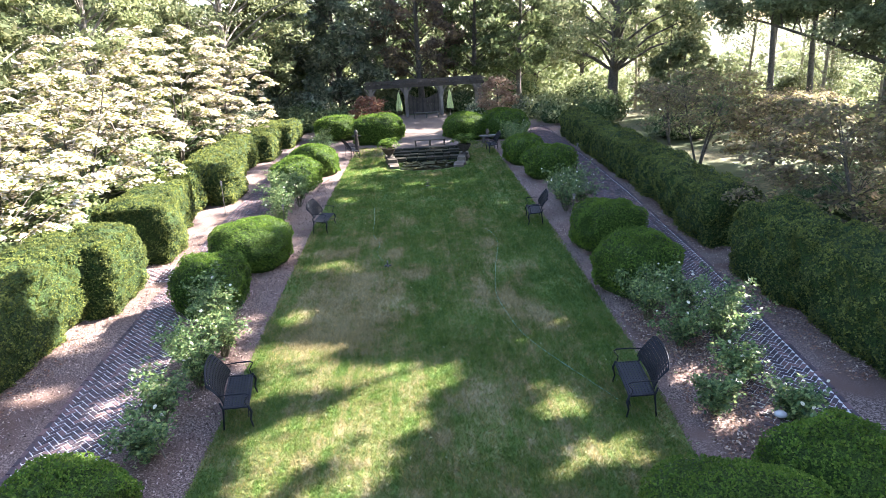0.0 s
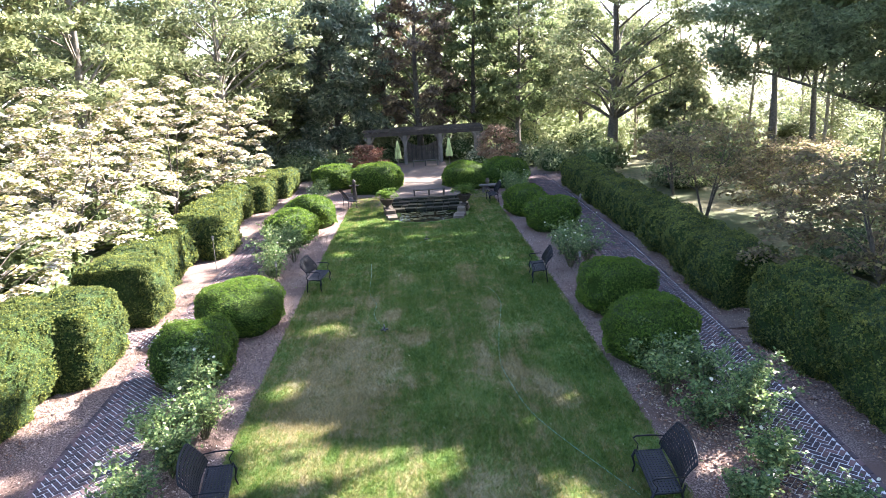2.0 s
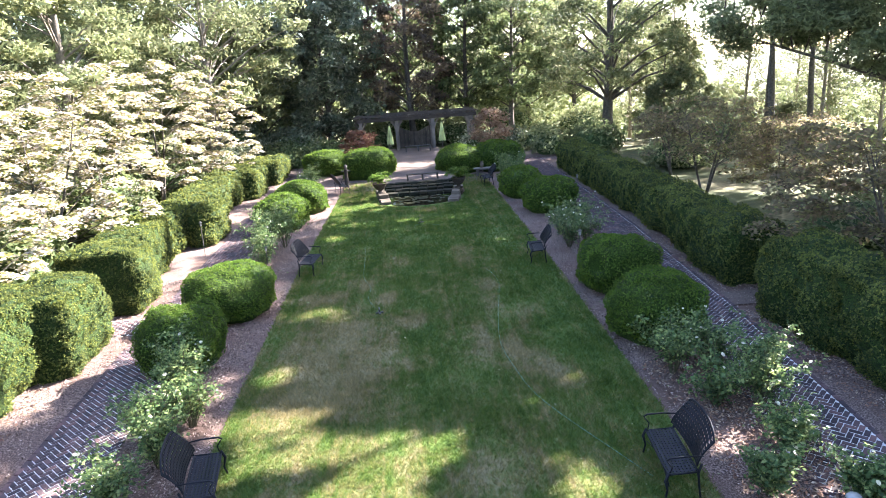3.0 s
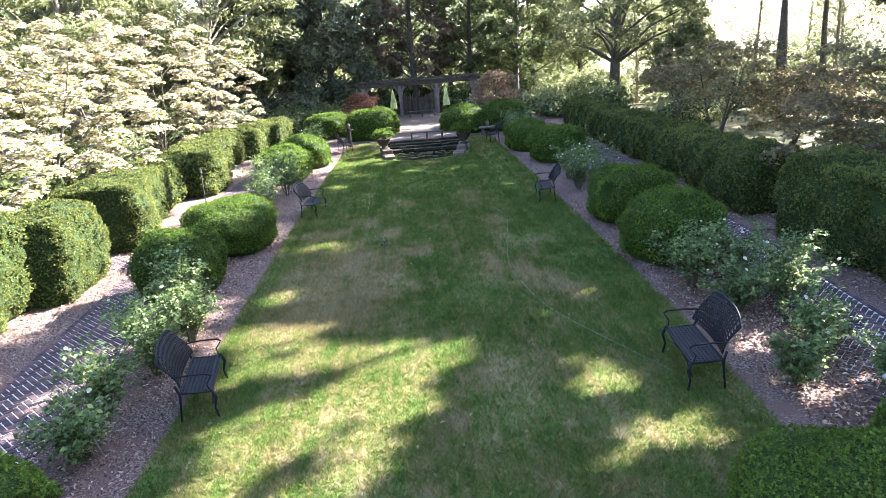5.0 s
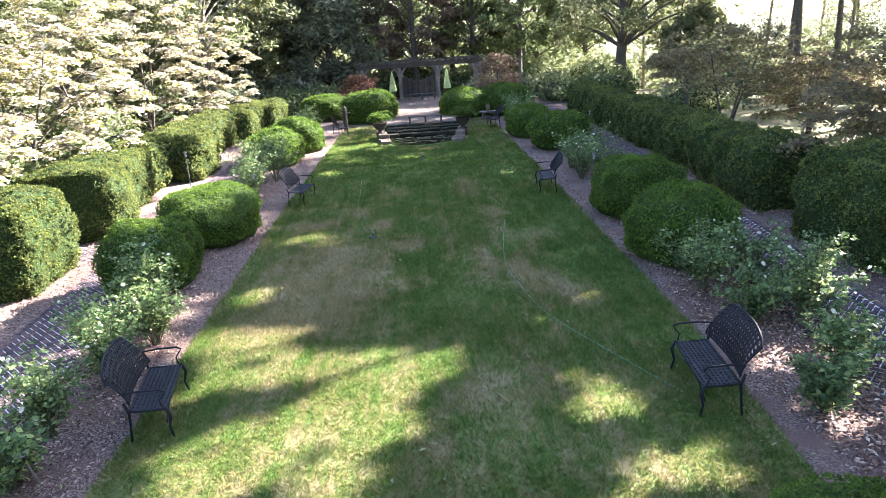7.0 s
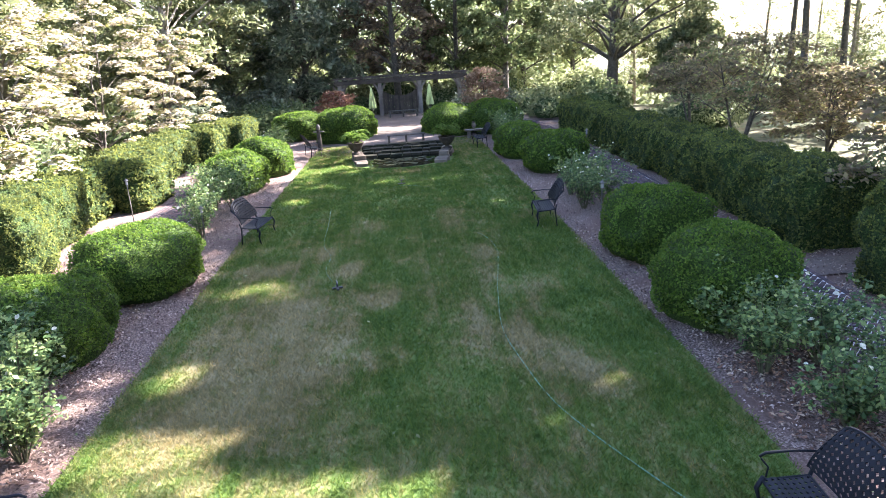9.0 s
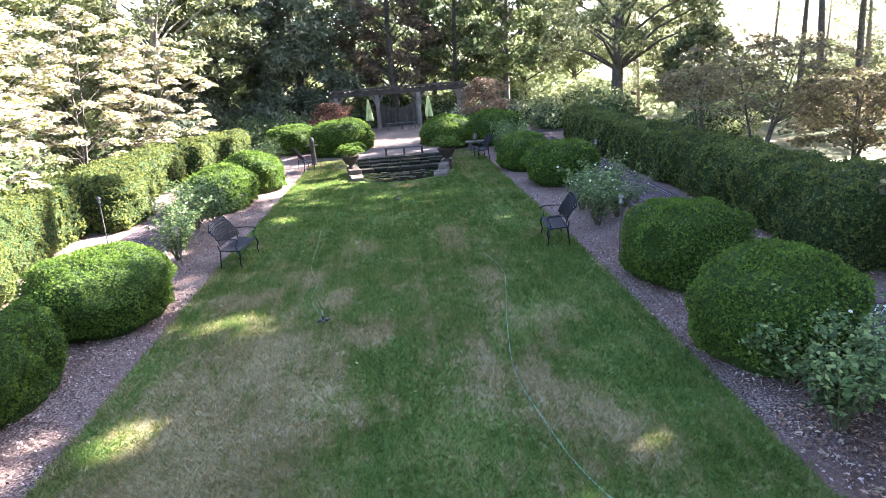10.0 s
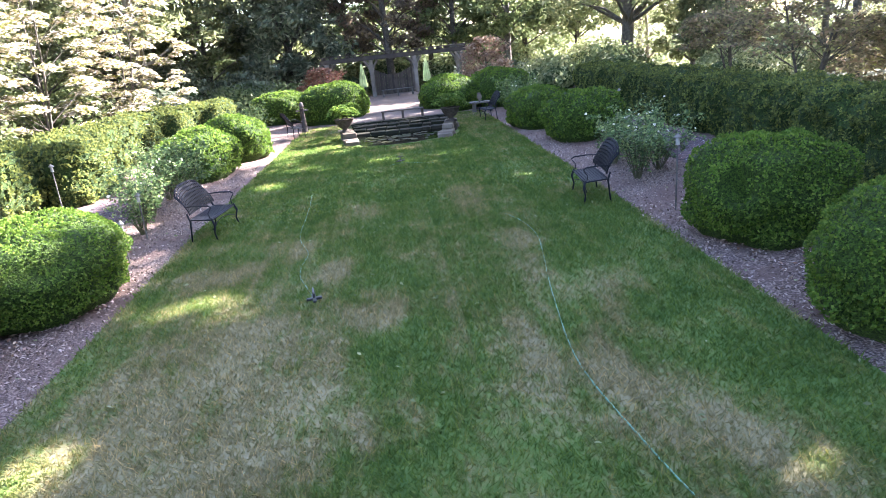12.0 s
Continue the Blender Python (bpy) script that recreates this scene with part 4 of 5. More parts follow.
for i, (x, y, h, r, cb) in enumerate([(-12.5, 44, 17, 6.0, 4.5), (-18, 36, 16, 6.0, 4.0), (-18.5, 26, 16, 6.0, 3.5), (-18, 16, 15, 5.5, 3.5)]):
    tree("oak_tree", x, y, h, r, cb, 21000, 0.14, "oak_pale", 80 + i, "tall oak tree, its sunlit look put into pale green leaves", 0.36, 90, 0.42, bark="pale_bark", spread=0.65)
tree("magnolia", -6.0, 52, 13, 4.2, 1.5, 20000, 0.18, "evergreen", 90, "dark glossy evergreen magnolia tree", 0.3, 90, 0.6, spread=0.75)
tree("woodland_tree", -11.0, 51, 11, 3.6, 1.5, 12000, 0.17, "oak_pale", 91, "woodland tree, its sunlit look put into pale green leaves", 0.22, 80, 0.5, spread=0.65)
tree("beech_tree", 0.6, 53, 16, 3.6, 3.0, 14000, 0.17, "copper", 92, "tall copper-leaved beech tree behind the pergola", 0.3, 80, 0.5, spread=0.7)
for i, (x, y, h, r, m) in enumerate([(5.2, 54, 16, 3.2, "oak"), (8.5, 52, 15, 3.0, "oak"), (-2.5, 58, 17, 4.5, "oak"), (4, 62, 17, 4.5, "yellow"), (11.5, 60, 16, 4.0, "oak_pale"), (17, 64, 13, 4.5, "yellow"), (-14, 60, 17, 5, "oak"), (-22, 52, 17, 6, "oak_pale"), (-8, 64, 17, 5, "yellow"), (24, 68, 11, 5, "yellow"), (-16.5, 50, 18, 5.5, "oak_pale"), (-26, 42, 18, 6, "oak_pale"), (-24, 30, 17, 6, "oak_pale")]):
    tree("woodland_tree", x, y, h, r, 3.0, 13000, 0.17, m, 93 + i, "tall slender woodland tree", 0.24, 84, 0.42, spread=0.8)
for i, (x, y, h, r) in enumerate([(19.5, 48, 8.0, 2.8), (27, 54, 5.0, 2.6), (17.5, 41, 5.0, 2.2), (31, 50, 3.8, 2.4), (9.5, 63, 11, 3.4)]):
    tree("woodland_tree", x, y, h, r, 0.9, 7000, 0.14, "oak_pale", 110 + i, "young tree at the wood's edge, leaf colour lightened for haze", 0.16, 64, 0.5, spread=0.6, z0=ground_height(x, y))


# ---- benches ----
def lattice(bm, at_uv, nu, nv, hole=0.5, keep=None):
    """A pierced panel: each cell is a frame round a hole. at_uv maps (u, v) in 0..1 to a place."""
    grid = {}

    def vert(u, v):
        key = (round(u, 5), round(v, 5))
        if key not in grid:
            grid[key] = bm.verts.new(at_uv(u, v))
        return grid[key]

    for i in range(nu):
        for j in range(nv):
            u0, u1, v0, v1 = i / nu, (i + 1) / nu, j / nv, (j + 1) / nv
            cu, cv = (u0 + u1) / 2, (v0 + v1) / 2
            outer = [vert(u0, v0), vert(cu, v0), vert(u1, v0), vert(u1, cv), vert(u1, v1), vert(cu, v1), vert(u0, v1), vert(u0, cv)]
            hu, hv = (u1 - u0) * hole / 2, (v1 - v0) * hole / 2
            inner = [bm.verts.new(at_uv(cu + a * hu, cv + b * hv)) for a, b in ((0, -1), (1, 0), (0, 1), (-1, 0))]
            s, e, n, w = inner
            o = outer
            for f in ((o[0], o[1], s), (o[1], o[2], s), (o[2], e, s), (o[2], o[3], e), (o[3], o[4], e), (o[4], n, e), (o[4], o[5], n), (o[5], o[6], n), (o[6], w, n), (o[6], o[7], w), (o[7], o[0], w), (o[0], s, w)):
                bm.faces.new(f)


def thicken(ob, t):
    k = ob.modifiers.new("thickness", "SOLIDIFY")
    k.thickness, k.offset = t, 0


def garden_bench(m, label):
    ob = holder("garden_bench", m, label, "bench", "garden benches")
    L, D, SZ = 0.545, 0.2, 0.41

    def seat_at(u, v):
        x, y = (2 * u - 1) * L, (2 * v - 1) * D
        return Vector((x, y, SZ - 0.018 * math.sin(math.pi * v) - (0.03 * (v - 0.8) / 0.2 if v > 0.8 else 0)))

    def back_at(u, v):
        a = 2 * u - 1
        top = 0.33 + 0.17 * math.sqrt(max(0, 1 - (abs(a) ** 3.2)))
        z = SZ + 0.09 + v * top
        return Vector((a * (L - 0.03 * v), -D - 0.02 - 0.17 * v * v - 0.05 * v + 0.04 * a * a, z))

    bm = bmesh.new()
    lattice(bm, seat_at, 18, 8, 0.62)
    s = part("seat", bm, M["iron"], ob)
    thicken(s, 0.012)
    bm = bmesh.new()
    lattice(bm, back_at, 17, 9, 0.74)
    s = part("backrest", bm, M["iron"], ob, "arched pierced lattice back")
    thicken(s, 0.012)
    bm = bmesh.new()
    n = 20
    rim = [back_at(0, k / 6) for k in range(6)] + [back_at(k / n, 1) for k in range(n + 1)] + [back_at(1, 1 - k / 6) for k in range(1, 7)]
    tube(bm, rim, 0.013, 6)
    part("back_frame", bm, M["iron"], ob, smooth=True)
    bm = bmesh.new()
    tube(bm, [seat_at(0, 0), seat_at(0, 1), seat_at(0.25, 1), seat_at(0.5, 1), seat_at(0.75, 1), seat_at(1, 1), seat_at(1, 0), seat_at(0, 0)], 0.014, 6)
    part("seat_frame", bm, M["iron"], ob, smooth=True)
    for sx in (-1, 1):
        bm = bmesh.new()
        tube(bm, [(sx * L, D - 0.01, SZ), (sx * L * 1.03, D + 0.035, SZ - 0.12), (sx * L, D + 0.0, 0.14), (sx * L * 1.02, D + 0.03, 0.0)], [0.021, 0.022, 0.014, 0.016], 7)
        part("leg", bm, M["iron"], ob, smooth=True)
        bm = bmesh.new()
        tube(bm, [(sx * L, -D - 0.04, SZ + 0.12), (sx * L, -D, SZ - 0.02), (sx * L, -D - 0.02, 0.2), (sx * L * 1.02, -D - 0.04, 0.0)], [0.016, 0.019, 0.014, 0.015], 7)
        part("leg", bm, M["iron"], ob, smooth=True)
        bm = bmesh.new()
        tube(bm, [(sx * L, -D - 0.06, SZ + 0.24), (sx * L * 1.02, -0.05, SZ + 0.25), (sx * L * 1.03, D - 0.02, SZ + 0.235), (sx * L * 1.03, D + 0.03, SZ + 0.2), (sx * L * 1.03, D + 0.01, SZ + 0.17), (sx * L * 1.02, D - 0.05, SZ + 0.09), (sx * L, D - 0.03, SZ)], [0.009, 0.012, 0.014, 0.012, 0.009, 0.008, 0.009], 7)
        part("armrest", bm, M["iron"], ob, smooth=True)
    bm = bmesh.new()
    tube(bm, [(-L, D - 0.02, 0.2), (-L * 0.5, D - 0.04, 0.27), (0, D - 0.05, 0.29), (L * 0.5, D - 0.04, 0.27), (L, D - 0.02, 0.2)], 0.009, 6)
    part("stretcher", bm, M["iron"], ob, smooth=True)
    return ob


BL = "black cast-metal bench with pierced lattice seat on the lawn's edge"
first_bench = garden_bench(pose(-3.73, 8.54, 0.02, 0, 0, -81), BL)
for m in (pose(2.97, 8.01, 0.02, 0, 0, 84), pose(-3.61, 19.62, 0.02, 0, 0, -98), pose(3.4, 19.0, 0.02, 0, 0, 84), pose(-3.75, 33.3, 0.02, 0, 0, -70), pose(3.75, 32.6, 0.02, 0, 0, 92)):
    copy_thing(first_bench, m)


# ---- pond, terrace, pergola ----
PX, PW, PY0, PY1 = 0.25, 1.75, 28.4, 33.2
POND_L, POND_R, POND_BACK = (-1.12, 28.95), (1.42, 28.85), 31.3


def pond_edge(k, n, grow=0.0):
    """Points round the water, from the back left over the curved front to the back right corner."""
    u = k / n
    if u < 0.3:
        t = u / 0.3
        return (-1.45 * (1 - t) + POND_L[0] * t - grow, POND_BACK * (1 - t) + POND_L[1] * t)
    if u > 0.7:
        t = (u - 0.7) / 0.3
        return (POND_R[0] * (1 - t) + 1.95 * t + grow, POND_R[1] * (1 - t) + POND_BACK * t)
    t = (u - 0.3) / 0.4
    return (POND_L[0] * (1 - t) + POND_R[0] * t, POND_L[1] * (1 - t) + POND_R[1] * t - (0.5 + grow) * math.sin(math.pi * t))


def rough_block(sx, sy, sz, seed, mat, name):
    """A worn stone, about sx by sy by sz, resting on z = 0."""
    bm = bmesh.new()
    bmesh.ops.create_cube(bm, size=1.0, matrix=Matrix.Translation((0, 0, sz / 2)) @ Matrix.Diagonal((sx, sy, sz, 1)))
    bmesh.ops.bevel(bm, geom=list(bm.edges), offset=min(sx, sy, sz) * 0.07, segments=1, affect="EDGES")
    r = random.Random(seed)
    for v in bm.verts:
        v.co += Vector((r.uniform(-1, 1) * sx, r.uniform(-1, 1) * sy, r.uniform(-1, 1) * sz)) * 0.05
    me = bpy.data.meshes.new(name)
    bm.to_mesh(me)
    bm.free()
    me.materials.append(mat)
    return me


STONES = {kind: [rough_block(1, 1, 1, k, M[kind], "stone") for k in range(5)] for kind in ("stone", "wet_stone", "tan_stone")}


def stone_at(parent, name, x, y, z, sx, sy, sz, rz, k, kind="wet_stone"):
    return piece(name, STONES[kind][k % 5], parent, "", pose(x, y, z, 0, 0, rz) @ Matrix.Diagonal((sx, sy, sz, 1)))


def pond():
    n = 60
    ring = [pond_edge(k, n) for k in range(n + 1)]
    wall = holder("pond", pose(0, 0, 0), "dark lily pond with rough stone edging set into the lawn", "pond", "", "")
    bm = bmesh.new()
    bm.faces.new([bm.verts.new((x, y, 0.035)) for x, y in ring])
    bmesh.ops.recalc_face_normals(bm, faces=bm.faces)
    for f in bm.faces:
        if f.normal.z < 0:
            f.normal_flip()
    part("water", bm, M["water"], wall, "dark still water")
    r = random.Random(5)
    for k in range(70):
        x, y = pond_edge(r.uniform(4, 56), n)
        t = r.uniform(0.15, 0.95)
        x, y = x * (1 - t) + PX * t, y * (1 - t) + 30.4 * t
        piece("lily_pad", PAD, wall, "", pose(x, y, 0.037 + 0.0004 * k, 0, 0, r.uniform(0, 360)) @ Matrix.Scale(r.uniform(0.6, 1.3), 4))
    k = 0
    # tan edging stones climb along both sides in two courses
    for first, last in ((0.5, 17.5), (42.5, 59.5)):
        for course in (0, 1):
            u = first
            while u < last:
                x, y = pond_edge(u, n, 0.24)
                x2, y2 = pond_edge(u + 0.5, n, 0.24)
                a = math.degrees(math.atan2(y2 - y, x2 - x))
                l = r.uniform(0.38, 0.62)
                back = min(1.0, max(0.0, (y - 28.9) / 2.0))
                if course == 0 or back > 0.45:
                    stone_at(wall, "edging_stone", x, y, 0.17 * course, l, r.uniform(0.42, 0.56) - 0.08 * course, 0.13 + 0.04 * back + r.uniform(0, 0.03), a + r.uniform(-9, 9), k, "tan_stone")
                u += (l + 0.02) / (math.hypot(x2 - x, y2 - y) / 0.5)
                k += 1
    # dark back wall, stepping up in shallow tiers
    for yy, z, h, w in ((31.45, 0.0, 0.13, 1.68), (32.05, 0.0, 0.2, 1.72), (32.6, 0.0, 0.13, 1.75), (32.6, 0.13, 0.13, 1.75), (PY1, 0.0, 0.14, 1.8), (PY1, 0.14, 0.13, 1.8)):
        x = PX - w
        while x < PX + w - 0.1:
            l = r.uniform(0.3, 0.6)
            stone_at(wall, "wall_stone", x + l / 2, yy + r.uniform(-0.03, 0.03), z, l - 0.02, 0.5, h + r.uniform(-0.01, 0.02), r.uniform(-3, 3), k)
            x += l
            k += 1
    x = PX - PW - 0.15
    while x < PX + PW:
        l = r.uniform(0.6, 0.9)
        stone_at(wall, "coping_stone", x + l / 2, PY1 + 0.05, 0.265, l - 0.015, 0.42, 0.055, r.uniform(-1, 1), k)
        x += l
        k += 1


def pad_mesh():
    n = 12
    v = [(0, 0, 0)] + [(0.11 * math.cos(0.25 + k * (math.tau - 0.5) / n), 0.11 * math.sin(0.25 + k * (math.tau - 0.5) / n), 0.004) for k in range(n + 1)]
    return mesh_of("lily_pad", v, [(0, k, k + 1) for k in range(1, n + 1)], M["pad"])


PAD = pad_mesh()
pond()
strip("terrace", lambda y: -1.75, lambda y: 2.25, 33.45, 49.5, 0.24, M["paving"], 10, 40, 0.02, "pale trodden gravel terrace behind the pond", "terrace")
strip("cross_path", lambda y: -9.5, lambda y: 10.5, 40.9, 44.2, 0.05, M["paving"], 30, 8, 0.03, "pale gravel path crossing before the pergola", "path")


def fern_planter(x, y, s):
    ob = holder("fern_planter", pose(x, y, 0.31), "stone garden urn with a spilling green fern", "planter", "urns by the pond")
    bm = bmesh.new()
    lathe(bm, [(0.2, 0.0), (0.2, 0.05), (0.1, 0.09), (0.09, 0.14), (0.2, 0.22), (0.3, 0.36), (0.33, 0.46), (0.36, 0.47), (0.36, 0.5), (0.31, 0.5), (0.28, 0.44)], 20)
    part("urn", bm, M["terracotta"], ob, smooth=True)
    pts, nr = [], []
    for k in range(34):
        a = k * 2.4
        reach, rise = 0.35 + 0.4 * rng.random(), 0.25 + 0.35 * rng.random()
        for t in np.linspace(0.1, 1, 18):
            for side in (-1, 1):
                w = 0.06 * (1 - t) + 0.015
                x0 = reach * t
                pts.append((math.cos(a) * x0 - math.sin(a) * side * w, math.sin(a) * x0 + math.cos(a) * side * w, 0.48 + rise * math.sin(t * 2.4) - 0.12 * t * t))
                nr.append((0, 0, 1))
    v, f = leaf_arrays(np.array(pts), np.array(nr, dtype=float), 0.055 * s, 0.35, 2.0)
    piece("fern", mesh_of("fern", v, f, M["box"]), ob)


fern_planter(-1.68, 30.7, 1.0)
fern_planter(2.1, 30.6, 1.0)


def plank_bench(m, length, name="wooden_bench", label="long backless dark wooden bench on the terrace", mat="dark_wood"):
    ob = holder(name, m, label, "bench")
    for k in (-1, 1):
        bm = bmesh.new()
        box(bm, (0, k * 0.09, 0.4), (length, 0.165, 0.04), None, 0.006)
        part("seat_plank", bm, M[mat], ob)
    for x in (-0.46, 0.0, 0.46):
        bm = bmesh.new()
        box(bm, (x * length, 0, 0.19), (0.09, 0.28, 0.38), None, 0.008)
        part("leg", bm, M[mat], ob)


plank_bench(pose(0.5, 34.3, 0.16, 0, 0, 1), 1.75)
plank_bench(pose(0.7, 46.9, 0.25), 1.9, "stone_bench", "low pale stone bench before the pergola gate", "stone")


def pergola():
    ob = holder("pergola", pose(0, 0, 0.0), "weathered timber pergola with heavy beams and a dark panel gate", "pergola")
    Y0, Y1, Z = 48.5, 51.0, 2.45
    xs = (-3.4, -0.72, 1.98, 4.9)
    for y in (Y0, Y1):
        for x in xs:
            bm = bmesh.new()
            box(bm, (x, y, Z / 2), (0.24, 0.24, Z), None, 0.02)
            p = part("post", bm, M["wood"], ob)
            for s in (-1, 1):
                bm = bmesh.new()
                tube(bm, [(x + s * 0.08, y, Z - 0.75), (x + s * 0.16, y, Z - 0.4), (x + s * 0.42, y, Z - 0.05)], [0.06, 0.07, 0.07], 6)
                part("brace", bm, M["wood"], p)
    for y in (Y0, Y1):
        for dy in (-0.13, 0.13):
            bm = bmesh.new()
            box(bm, (0.75, y + dy, Z + 0.1), (9.0, 0.07, 0.24), None, 0.012)
            part("beam", bm, M["dark_wood"], ob)
    for k in range(19):
        x = -3.6 + k * 0.483
        bm = bmesh.new()
        box(bm, (x, (Y0 + Y1) / 2, Z + 0.29), (0.06, 3.5, 0.13), None, 0.01)
        part("rafter", bm, M["dark_wood"], ob)
    for k in range(7):
        bm = bmesh.new()
        box(bm, (0.75, Y0 - 0.6 + k * 0.62, Z + 0.375), (9.2, 0.04, 0.04))
        part("batten", bm, M["dark_wood"], ob)
    # gate of upright boards with a dipping top
    x0, x1 = xs[1] + 0.13, xs[2] - 0.13
    n = 16
    for k in range(n):
        u = (k + 0.5) / n
        h = 1.62 - 0.42 * math.sin(math.pi * u)
        bm = bmesh.new()
        box(bm, (x0 + (x1 - x0) * u, Y1 - 0.6, 0.2 + h / 2), ((x1 - x0) / n - 0.012, 0.035, h), None, 0.004)
        part("gate_board", bm, M["dark_wood"], ob)
    for z in (0.5, 1.0):
        bm = bmesh.new()
        box(bm, ((x0 + x1) / 2, Y1 - 0.55, z), (x1 - x0, 0.04, 0.12), None, 0.005)
        part("gate_rail", bm, M["dark_wood"], ob)


pergola()


def closed_umbrella(x, y):
    ob = holder("patio_umbrella", pose(x, y, 0.24), "closed yellow-green patio umbrella on a pole", "umbrella", "closed umbrellas")
    bm = bmesh.new()
    tube(bm, [(0, 0, 0), (0, 0, 2.1)], 0.022, 10)
    part("pole", bm, M["wood"], ob)
    bm = bmesh.new()
    lathe(bm, [(0.24, 0), (0.24, 0.05), (0.05, 0.08), (0.05, 0.16)], 16)
    part("base", bm, M["black"], ob)
    bm = bmesh.new()
    sides = 32
    rings = []
    for r, z in ((0.21, 0.75), (0.2, 0.9), (0.17, 1.2), (0.12, 1.5), (0.07, 1.85), (0.02, 2.05)):
        rings.append([bm.verts.new((r * (1 + (0.22 if k % 4 == 0 else (-0.18 if k % 4 == 2 else 0))) * math.cos(k * math.tau / sides), r * (1 + (0.22 if k % 4 == 0 else (-0.18 if k % 4 == 2 else 0))) * math.sin(k * math.tau / sides), z + (0.03 if k % 4 == 2 else 0))) for k in range(sides)])
    for q, w in zip(rings, rings[1:]):
        for k in range(sides):
            bm.faces.new((q[k], q[(k + 1) % sides], w[(k + 1) % sides], w[k]))
    part("canopy", bm, M["canvas"], ob, "folded yellow-green canvas")
    bm = bmesh.new()
    bmesh.ops.create_uvsphere(bm, u_segments=10, v_segments=8, radius=0.035, matrix=Matrix.Translation((0, 0, 2.11)))
    part("finial", bm, M["wood"], ob)


closed_umbrella(-1.25, 46.0)
closed_umbrella(2.45, 46.0)


def garden_post(x, y):
    ob = holder("garden_post", pose(x, y, 0.0), "tan carved wooden garden post with short crossbar", "garden ornament")
    bm = bmesh.new()
    lathe(bm, [(0.15, 0), (0.15, 0.06), (0.12, 0.1), (0.1, 0.6), (0.08, 0.95), (0.1, 0.98), (0.1, 1.02)], 12)
    part("shaft", bm, M["terracotta"], ob, smooth=True)
    bm = bmesh.new()
    box(bm, (0, 0, 0.92), (0.5, 0.05, 0.05), None, 0.008)
    part("crossbar", bm, M["wood"], ob)
    bm = bmesh.new()
    lathe(bm, [(0.05, 1.02), (0.09, 1.08), (0.1, 1.15), (0.07, 1.22), (0.02, 1.27)], 12)
    part("finial", bm, M["stone"], ob, smooth=True)


garden_post(-3.6, 34.9)


def low_table(x, y):
    ob = holder("stone_table", pose(x, y, 0.03), "low pale stone slab table with a small urn foot", "table")
    bm = bmesh.new()
    box(bm, (0, 0, 0.4), (1.1, 0.5, 0.07), None, 0.015)
    part("slab", bm, M["stone"], ob)
    for s in (-0.35, 0.35):
        bm = bmesh.new()
        box(bm, (s, 0, 0.18), (0.14, 0.36, 0.37), None, 0.015)
        part("foot", bm, M["stone"], ob)


low_table(3.95, 35.3)


def small_urn(x, y, z):
    ob = holder("garden_urn", pose(x, y, z), "small pale clay urn standing on the stone table", "urn")
    part("body", lathe(bmesh.new(), [(0.07, 0), (0.08, 0.02), (0.05, 0.05), (0.1, 0.13), (0.12, 0.2), (0.08, 0.27), (0.06, 0.3)], 16), M["tan_stone"], ob, smooth=True)
    part("rim", lathe(bmesh.new(), [(0.06, 0.3), (0.09, 0.31), (0.09, 0.34), (0.05, 0.35)], 16), M["tan_stone"], ob, smooth=True)


small_urn(3.85, 35.3, 0.465)


# ---- garden lights, stakes, hose, sprinklers ----
def path_light(x, y, h, tilt, label="small path light with a pale round cap in the bed"):
    ob = holder("path_light", pose(x, y, 0.0, tilt[0], tilt[1], 0), label, "garden light", "path lights")
    bm = bmesh.new()
    tube(bm, [(0, 0, -0.05), (0, 0, h - 0.08)], 0.014, 8)
    part("stake", bm, M["wood"], ob)
    bm = bmesh.new()
    lathe(bm, [(0.03, h - 0.1), (0.045, h - 0.08), (0.045, h - 0.03), (0.03, h - 0.02)], 16)
    part("lamp_body", bm, M["black"], ob)
    bm = bmesh.new()
    lathe(bm, [(0.09, h - 0.03), (0.095, h - 0.015), (0.07, h + 0.012), (0.015, h + 0.02)], 20)
    part("cap", bm, M["glass_cap"], ob, "pale round cap", True)


for x, y, h, t in ((-4.62, 7.35, 0.47, (6, -10)), (4.45, 7.65, 0.46, (3, 10)), (4.75, 6.65, 0.46, (0, -6))):
    path_light(x, y, h, t)


def lantern_stake(x, y, h, label="slim metal lantern on a tall stake beside the path"):
    ob = holder("lantern_stake", pose(x, y, 0.0, 0, 1, 0), label, "garden light", "lantern stakes")
    bm = bmesh.new()
    tube(bm, [(0, 0, -0.05), (0, 0, h - 0.14)], 0.013, 8)
    part("stake", bm, M["steel"], ob)
    bm = bmesh.new()
    lathe(bm, [(0.035, h - 0.13), (0.04, h - 0.12), (0.032, h - 0.11), (0.032, h - 0.02)], 12)
    part("lens", bm, M["glass_cap"], ob)
    bm = bmesh.new()
    lathe(bm, [(0.06, h - 0.02), (0.06, h - 0.008), (0.022, h + 0.03), (0.01, h + 0.05)], 12)
    part("cap", bm, M["steel"], ob)


for x, y, h in ((-7.75, 22.6, 1.25), (-5.0, 19.9, 0.85), (6.9, 27.0, 1.1), (-4.75, 18.3, 0.7), (4.3, 17.4, 1.22)):
    lantern_stake(x, y, h)


